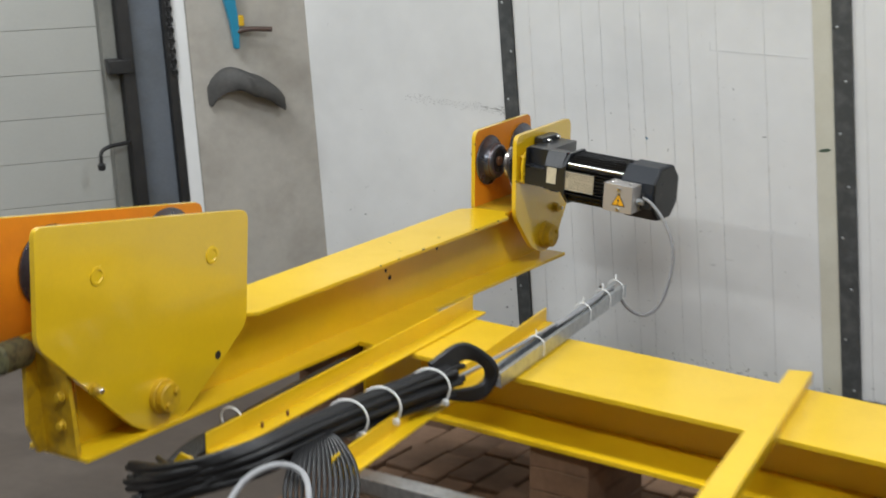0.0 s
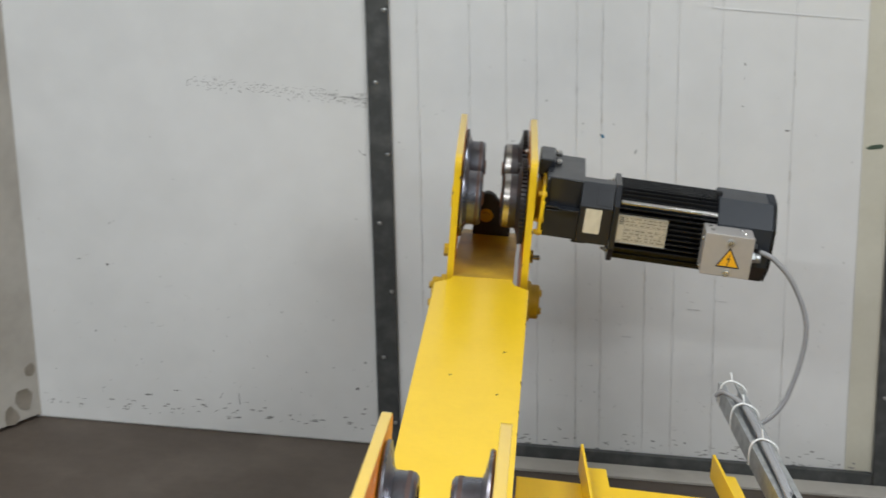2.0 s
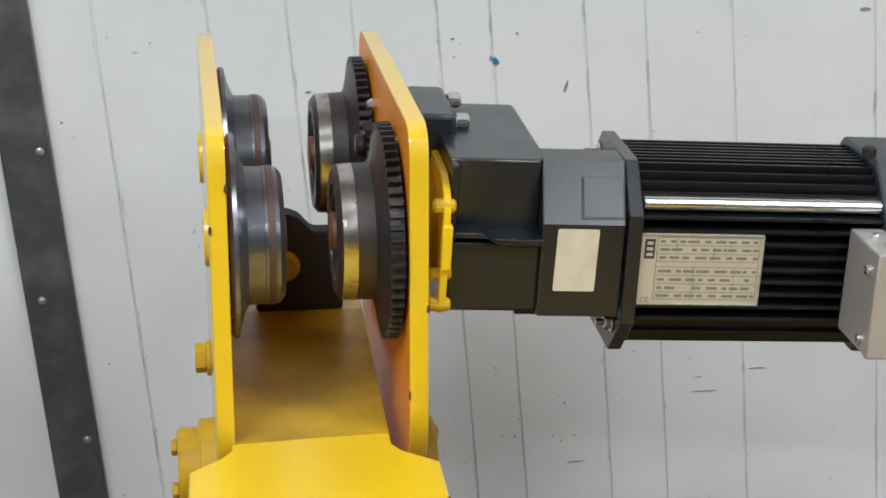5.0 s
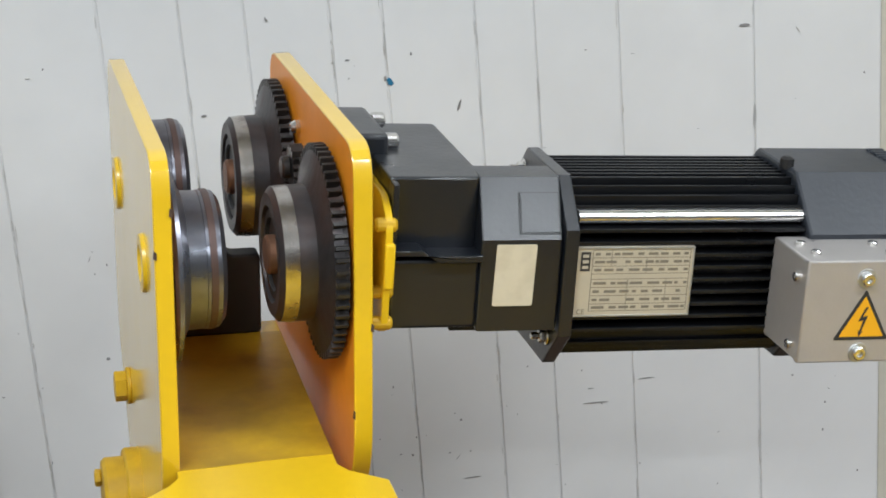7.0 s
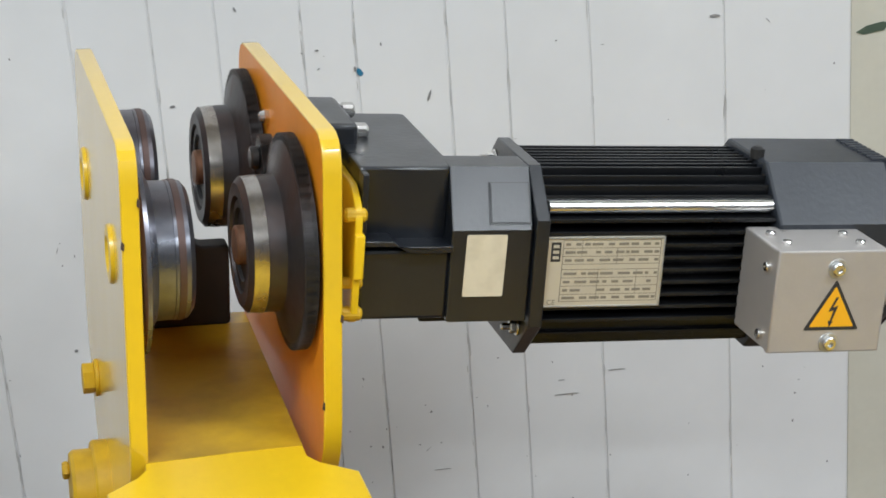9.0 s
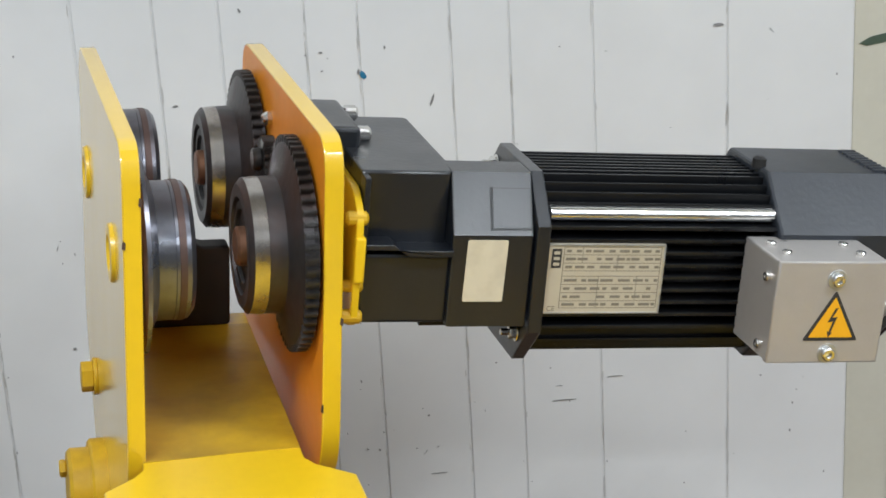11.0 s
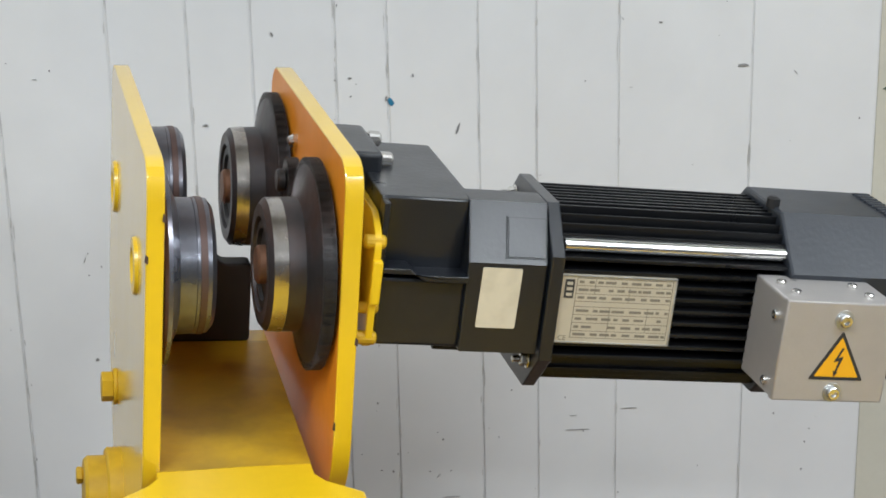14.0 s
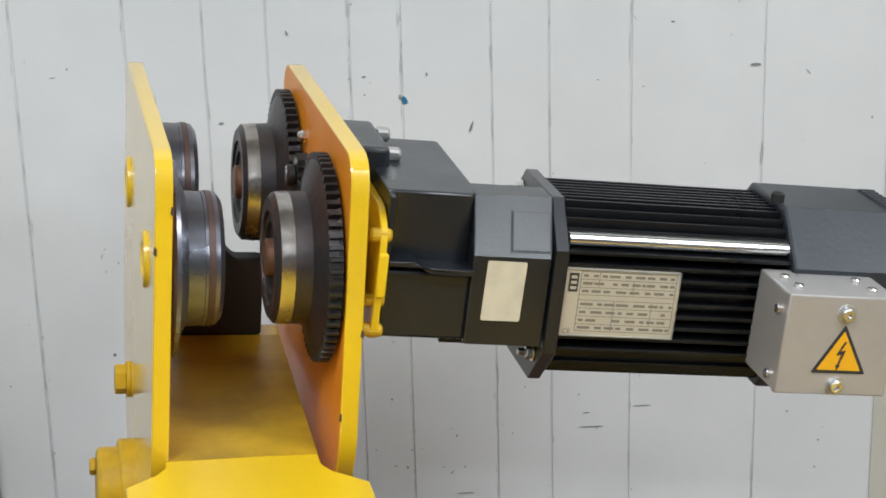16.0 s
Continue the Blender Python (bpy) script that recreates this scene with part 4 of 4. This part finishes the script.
part("top_flange", girder_slab(-0.155, 2.6, 0.186, GZ - 0.014, GZ), YELLOW, girder)
part("web", girder_slab(-0.06, 2.6, 0.007, 0.3865, GZ - 0.0145, 0.0), YELLOW, girder)
part("bottom_flange", girder_slab(-0.10, 2.6, 0.192, 0.372, 0.386), YELLOW, girder)
part("end_plate", girder_slab(-0.155, -0.145, 0.165, 0.387, GZ - 0.0145, 0.001), YELLOW, girder)
for x, y, z in ((0.5, -0.74, 0.0), (1.9, -0.81, 0.0)):
    tr = thing("timber_block", (x, y, 0.105), "rough brown timber block under the girder", "timber block", "supports")
    for k in range(4):
        bm = B()
        box(bm, x - 0.09, x + 0.09, y - 0.16, y + 0.16, 0.105 + k * 0.0668, 0.105 + k * 0.0668 + 0.0665, 0.004)
        part("timber", bm, BRICK, tr)
tr = thing("timber_block", (XC, -0.85, 0.072), "rough brown timber stack under the carriage", "timber block", "supports")
for k in range(6):
    bm = B()
    box(bm, XC - 0.07, XC + 0.07, -0.95, -0.8, 0.0725 + k * 0.0765, 0.0725 + k * 0.0765 + 0.0762, 0.004)
    part("timber", bm, BRICK, tr)


def angle_bar(name, x, y0, y1, z, leg, label, lean):
    """An L-section lying along the carriage, one leg upright; lean: its shift sideways towards y0."""
    ob = thing(name, (x, y0, z), label, "steel angle", "yellow angles")
    bm = B()
    prism(bm, [(x, z), (x + leg, z), (x + leg, z + 0.005), (x + 0.005, z + 0.005), (x + 0.005, z + leg), (x, z + leg)], "y", y0, y1, 0.0008)
    for v in bm.verts:
        v.co.x += lean * (y1 - v.co.y) / (y1 - y0)
    part("angle_section", bm, YELLOW, ob)
    return ob


a1 = angle_bar("angle_bar", -0.045, -1.80, -0.47, GZ + 0.001, 0.05, "long yellow steel angle lying on the girder", 0.10)
for y in (-1.60, -1.50):
    bm = B()
    cyl(bm, "z", (0.065, y, 0), 0.004, GZ + 0.006, GZ + 0.02, 8)
    part("screw_end", bm, COPPER, a1)
a2 = angle_bar("angle_bar", 0.195, -1.75, -0.45, GZ + 0.001, 0.045, "yellow steel angle carrying the cable channel", 0.19)
bar = thing("flat_bar", (0.86, -0.7, GZ), "yellow painted square bar laid across the girder", "steel bar")
bm = B()
prism(bm, [(0.992, -0.555), (1.052, -0.535), (1.262, -1.62), (1.190, -1.64)], "z", GZ + 0.001, GZ + 0.034, 0.002)
part("bar_section", bm, YELLOW, bar)
CHAN_LEAN = 0.13                              # the channel runs askew
bm = B()
chan = thing("cable_channel", (0.26, -0.42, GZ), "galvanised steel channel with the motor cable tied to it", "cable channel")
prism(bm, [(0.232, GZ + 0.006), (0.275, GZ + 0.006), (0.275, GZ + 0.046), (0.264, GZ + 0.046), (0.264, GZ + 0.043), (0.272, GZ + 0.043), (0.272, GZ + 0.009), (0.235, GZ + 0.009), (0.235, GZ + 0.043), (0.243, GZ + 0.043), (0.243, GZ + 0.046), (0.232, GZ + 0.046)], "y", -1.03, -0.095, 0.0005)
for v in bm.verts:
    v.co.x += CHAN_LEAN * (-0.095 - v.co.y)
part("channel_section", bm, ZINC, chan)
for y in (-0.13, -0.24, -0.40, -0.75):
    bm = B()
    sweep(bm, [(0.229, y, GZ + 0.01), (0.229, y, GZ + 0.05), (0.25, y + 0.004, GZ + 0.062), (0.278, y, GZ + 0.048), (0.278, y, GZ + 0.01)], 0.0022, 6, 4)
    sweep(bm, [(0.25, y + 0.004, GZ + 0.062), (0.247, y + 0.012, GZ + 0.078)], 0.0018, 6, 2)
    bmesh.ops.translate(bm, verts=bm.verts, vec=(CHAN_LEAN * (-0.095 - y), 0, 0))
    part("cable_tie", bm, TIE, chan, "white nylon cable tie")
mc = thing("motor_cable", (0.36, -0.03, 0.5), "grey motor cable hanging in a loop below the box", "cable")
bm = B()
sweep(bm, [(BX1 + 0.02, -0.028, 0.856), (0.318, -0.03, 0.843), (0.360, -0.032, 0.80), (0.396, -0.035, 0.725), (0.398, -0.04, 0.645), (0.372, -0.05, 0.545), (0.325, -0.065, 0.50), (0.285, -0.10, 0.525), (0.258, -0.14, 0.585), (0.272, -0.24, GZ + 0.053), (0.297, -0.45, GZ + 0.053), (0.313, -0.62, GZ + 0.053), (0.33, -0.88, GZ + 0.055), (0.345, -1.18, GZ + 0.06)], 0.0052, 10, 8)
part("cable_sheath", bm, CABLEG, mc)
bm = B()
sweep(bm, [(0.222, -0.165, GZ + 0.045), (0.238, -0.18, GZ + 0.058), (0.276, -0.25, GZ + 0.055), (0.30, -0.4, GZ + 0.052), (0.318, -0.6, GZ + 0.052)], 0.005, 10, 6)
part("cable_tail", bm, CABLEG, mc)

# black cable bundle
bundle = thing("cable_bundle", (0.05, -1.2, 0.55), "thick bundle of black cables held by white ties", "cable bundle")
crng = random.Random(3)
BUNDLE = [(-0.06, -1.87, 0.48), (0.10, -1.95, 0.545), (0.235, -1.89, 0.597), (0.272, -1.70, 0.61), (0.302, -1.50, 0.616), (0.332, -1.33, 0.62), (0.362, -1.20, 0.625)]
for k in range(24):
    a = 2 * math.pi * k / 14 if k < 14 else 2 * math.pi * k / 10 + 0.3
    r = 0.036 if k < 14 else 0.020
    end = crng.uniform(-0.05, 0.02)
    twist = crng.uniform(-0.5, 0.5)
    bm = B()
    line = []
    for i, (x, y, z) in enumerate(BUNDLE):
        b = a + twist * i / 3
        w = r * (1.5 if i == 0 else 1.0) * crng.uniform(0.9, 1.1)
        line.append((x + w * math.cos(b), y + 0.4 * w * math.cos(b) + (end if i in (0, 6) else 0), z + w * math.sin(b)))
    sweep(bm, line, crng.choice((0.0075, 0.009, 0.0095)), 8, 6)
    part("cable", bm, CABLE, bundle)
for k in range(5):
    bm = B()
    sweep(bm, [(0.335, -1.27, 0.635 + 0.01 * k), (0.37, -1.17, 0.675 + 0.008 * k), (0.40 + 0.007 * k, -1.11, 0.64), (0.395, -1.13, 0.59 - 0.007 * k), (0.345, -1.27, 0.60)], 0.0085, 8, 6)
    part("cable_loop", bm, CABLE, bundle)
for x, y, z in ((0.293, -1.56, 0.614), (0.312, -1.45, 0.617), (0.343, -1.28, 0.622)):
    bm = B()
    ring = [(x + 0.048 * math.cos(t), y + 0.016 * math.cos(t), z + 0.048 * math.sin(t)) for t in [2 * math.pi * i / 14 for i in range(15)]]
    sweep(bm, ring, 0.0036, 6, 2)
    box(bm, x + 0.038, x + 0.052, y - 0.006, y + 0.006, z - 0.038, z - 0.024, 0.001)
    part("cable_tie", bm, TIE, bundle, "white nylon cable tie")
for k in range(14):
    o = 0.009 * (k - 6.5)
    bm = B()
    sweep(bm, [(0.27 + o * 0.3, -1.66, 0.615), (0.325 + o * 0.6, -1.71 + o * 0.6, 0.605), (0.41 + o, -1.82 + o, 0.55), (0.47 + o, -1.92, 0.40)], 0.0055, 8, 6)
    part("thin_cable", bm, CABLE, bundle)
for k in range(5):
    bm = B()
    sweep(bm, [(-0.03 - 0.012 * k, -2.02, 0.42), (-0.035 + 0.012 * k, -1.80, 0.53), (-0.04 + 0.008 * k, -1.55 + 0.02 * k, 0.552 + 0.006 * k), (-0.075, -1.25, 0.552), (-0.09, -1.05, 0.55)], 0.0085, 8, 6)
    part("side_cable", bm, CABLE, bundle)
bm = B()
ring = [(-0.03 + 0.034 * math.cos(t), -1.60, 0.562 + 0.028 * math.sin(t)) for t in [2 * math.pi * i / 14 for i in range(15)]]
sweep(bm, ring, 0.0032, 6, 2)
part("cable_tie", bm, TIE, bundle, "white nylon cable tie")
loop = thing("grey_cable_loop", (0.13, -1.45, 0.55), "pale grey cable loop at the end of the bundle", "cable")
bm = B()
sweep(bm, [(0.27, -2.02, 0.50), (0.275, -1.93, 0.575), (0.31, -1.86, 0.60), (0.37, -1.84, 0.59), (0.42, -1.88, 0.55), (0.45, -1.95, 0.46)], 0.0075, 10, 6)
part("cable_sheath", bm, mat("pale_cable", (0.36, 0.36, 0.37), 0.4), loop)
sup = thing("cable_clip_plate", (-0.04, -1.42, 0.55), "yellow clip plate with a bright screw", "steel plate")
bm = B()
prism(bm, rounded([(0.0, 0.445), (-0.035, 0.50), (0.005, 0.555), (0.075, 0.545), (0.08, 0.49), (0.04, 0.445)], 0.004, 2), "y", -1.835, -1.827, 0.0006)
part("clip_plate", bm, YELLOW, sup)
screw("clip_screw", sup, "y", (0.02, 0, 0.50), 0.008, -1.835, -1.848, CHROME)
low = thing("steel_channel", (0.1, -0.95, 0.3), "galvanised channel lying below the cables", "steel channel")
bm = B()
prism(bm, [(-1.36, 0.372), (-1.30, 0.372), (-1.30, 0.332), (-1.36, 0.332)], "x", 0.12, 1.3, 0.001)
part("channel_section", bm, ZINC, low)

for x in (0.2, 1.1):
    tb = thing("timber_block", (x, -1.33, GROUND), "brown timber block under the galvanised channel", "timber block", "supports")
    for k in range(3):
        bm = B()
        box(bm, x - 0.05, x + 0.05, -1.385, -1.275, GROUND + 0.0005 + k * 0.0865, GROUND + 0.086 + k * 0.0865, 0.004)
        part("timber", bm, BRICK, tb)

# ---------------------------------------------------------------- things on the left pier
mt = thing("rubber_guard", tuple(WALL_A + LEFT_DIR * 0.26 + Vector((0, 0, 0.92))), "dark grey curved rubber guard hooked on the plaster pier", "rubber guard")
bm = B()
n = 15
out = []
for i in range(n):
    u = i / (n - 1)
    s = 0.487 - 0.315 * u
    zt = 1.03 + 0.085 * math.sin(math.pi * min(1, u * 1.45)) ** 0.7 * (1 if u < 0.5 else 1) if u < 0.55 else 1.09 - 0.085 * ((u - 0.55) / 0.45) ** 1.6
    depth = 0.02 + 0.06 * math.sin(math.pi * u) + 0.05 * u
    out.append((s, zt, depth))
rows_v = []
for s, zt, d in out:
    rows_v.append([bm.verts.new((s, -0.005, zt - 0.004)), bm.verts.new((s, d * 0.6, zt)), bm.verts.new((s - 0.01, d, zt - 0.025)), bm.verts.new((s - 0.012, d * 1.02, zt - 0.085 + 0.1 * abs(s - 0.317))), bm.verts.new((s - 0.01, d * 0.9, zt - 0.10 + 0.1 * abs(s - 0.317))), bm.verts.new((s, -0.005, zt - 0.09 + 0.1 * abs(s - 0.317)))])
for i in range(n - 1):
    for k in range(6):
        bm.faces.new((rows_v[i][k], rows_v[i][(k + 1) % 6], rows_v[i + 1][(k + 1) % 6], rows_v[i + 1][k]))
bm.faces.new(rows_v[0])
bm.faces.new(rows_v[-1])
bmesh.ops.recalc_face_normals(bm, faces=bm.faces)
part("guard_skin", L(bm), FELT, mt, angle=60)
tool = thing("hanging_tool", tuple(WALL_A + LEFT_DIR * 0.27 + Vector((0, 0, 1.2))), "blue plastic tool with a brown handle hung on the pier", "hand tool")
bm = B()
prism(bm, rounded([(0.335, 1.19), (0.355, 1.19), (0.365, 1.30), (0.395, 1.45), (0.34, 1.45), (0.325, 1.30)], 0.006, 3), "y", 0.012, 0.04, 0.003)
part("tool_body", L(bm), TEAL, tool)
bm = B()
sweep(bm, [(0.335, 0.03, 1.262), (0.29, 0.045, 1.272), (0.19, 0.06, 1.268)], 0.011, 10, 5)
part("handle", L(bm), BROWNH, tool)
bm = B()
box(bm, 0.345, 0.36, 0.0, 0.02, 1.40, 1.42, 0.002)
part("hook", L(bm), YELLOW_DARK, tool)
bm = B()
box(bm, 0.305, 0.33, 0.02, 0.045, 1.285, 1.33, 0.004)
part("trigger", L(bm), YELLOW_DARK, tool, "yellow trigger piece")


# ---------------------------------------------------------------- motion
STAGES = [(0.0, 0), (8.1, 0), (8.35, 400), (10.7, 400), (11.2, 30), (12.9, 30), (13.2, 400), (15.7, 400), (15.95, 0), (16.0, 0)]   # seconds, degrees a second


def turned(t):
    """How far the wheels have turned by t."""
    total = 0.0
    for (t0, v0), (t1, v1) in zip(STAGES[:-1], STAGES[1:]):
        if t > t0:
            d = min(t, t1) - t0
            total += d * (v0 + 0.5 * (v1 - v0) * d / (t1 - t0))
    return -total


TURNS = [(0.125 * k, turned(0.125 * k)) for k in range(129)]


def motions():
    """The motor turns the two geared wheels and, the other way, the pinion between them."""
    for ob, ratio in [(w, 1.0) for w in DRIVEN] + [(pinion, -3.4)]:
        place = Vector(ob.location)
        rows = []
        for i, (t, a) in enumerate(TURNS):
            if rows and abs(a - TURNS[i - 1][1]) * abs(ratio) > 80:
                t0, a0 = TURNS[i - 1]
                n = int(abs(a - a0) * abs(ratio) // 80) + 1
                rows += [(t0 + (t - t0) * k / n, pose(*place, (a0 + (a - a0) * k / n) * ratio)) for k in range(1, n)]
            rows.append((t, pose(*place, a * ratio)))
        walk(ob, rows)


motions()
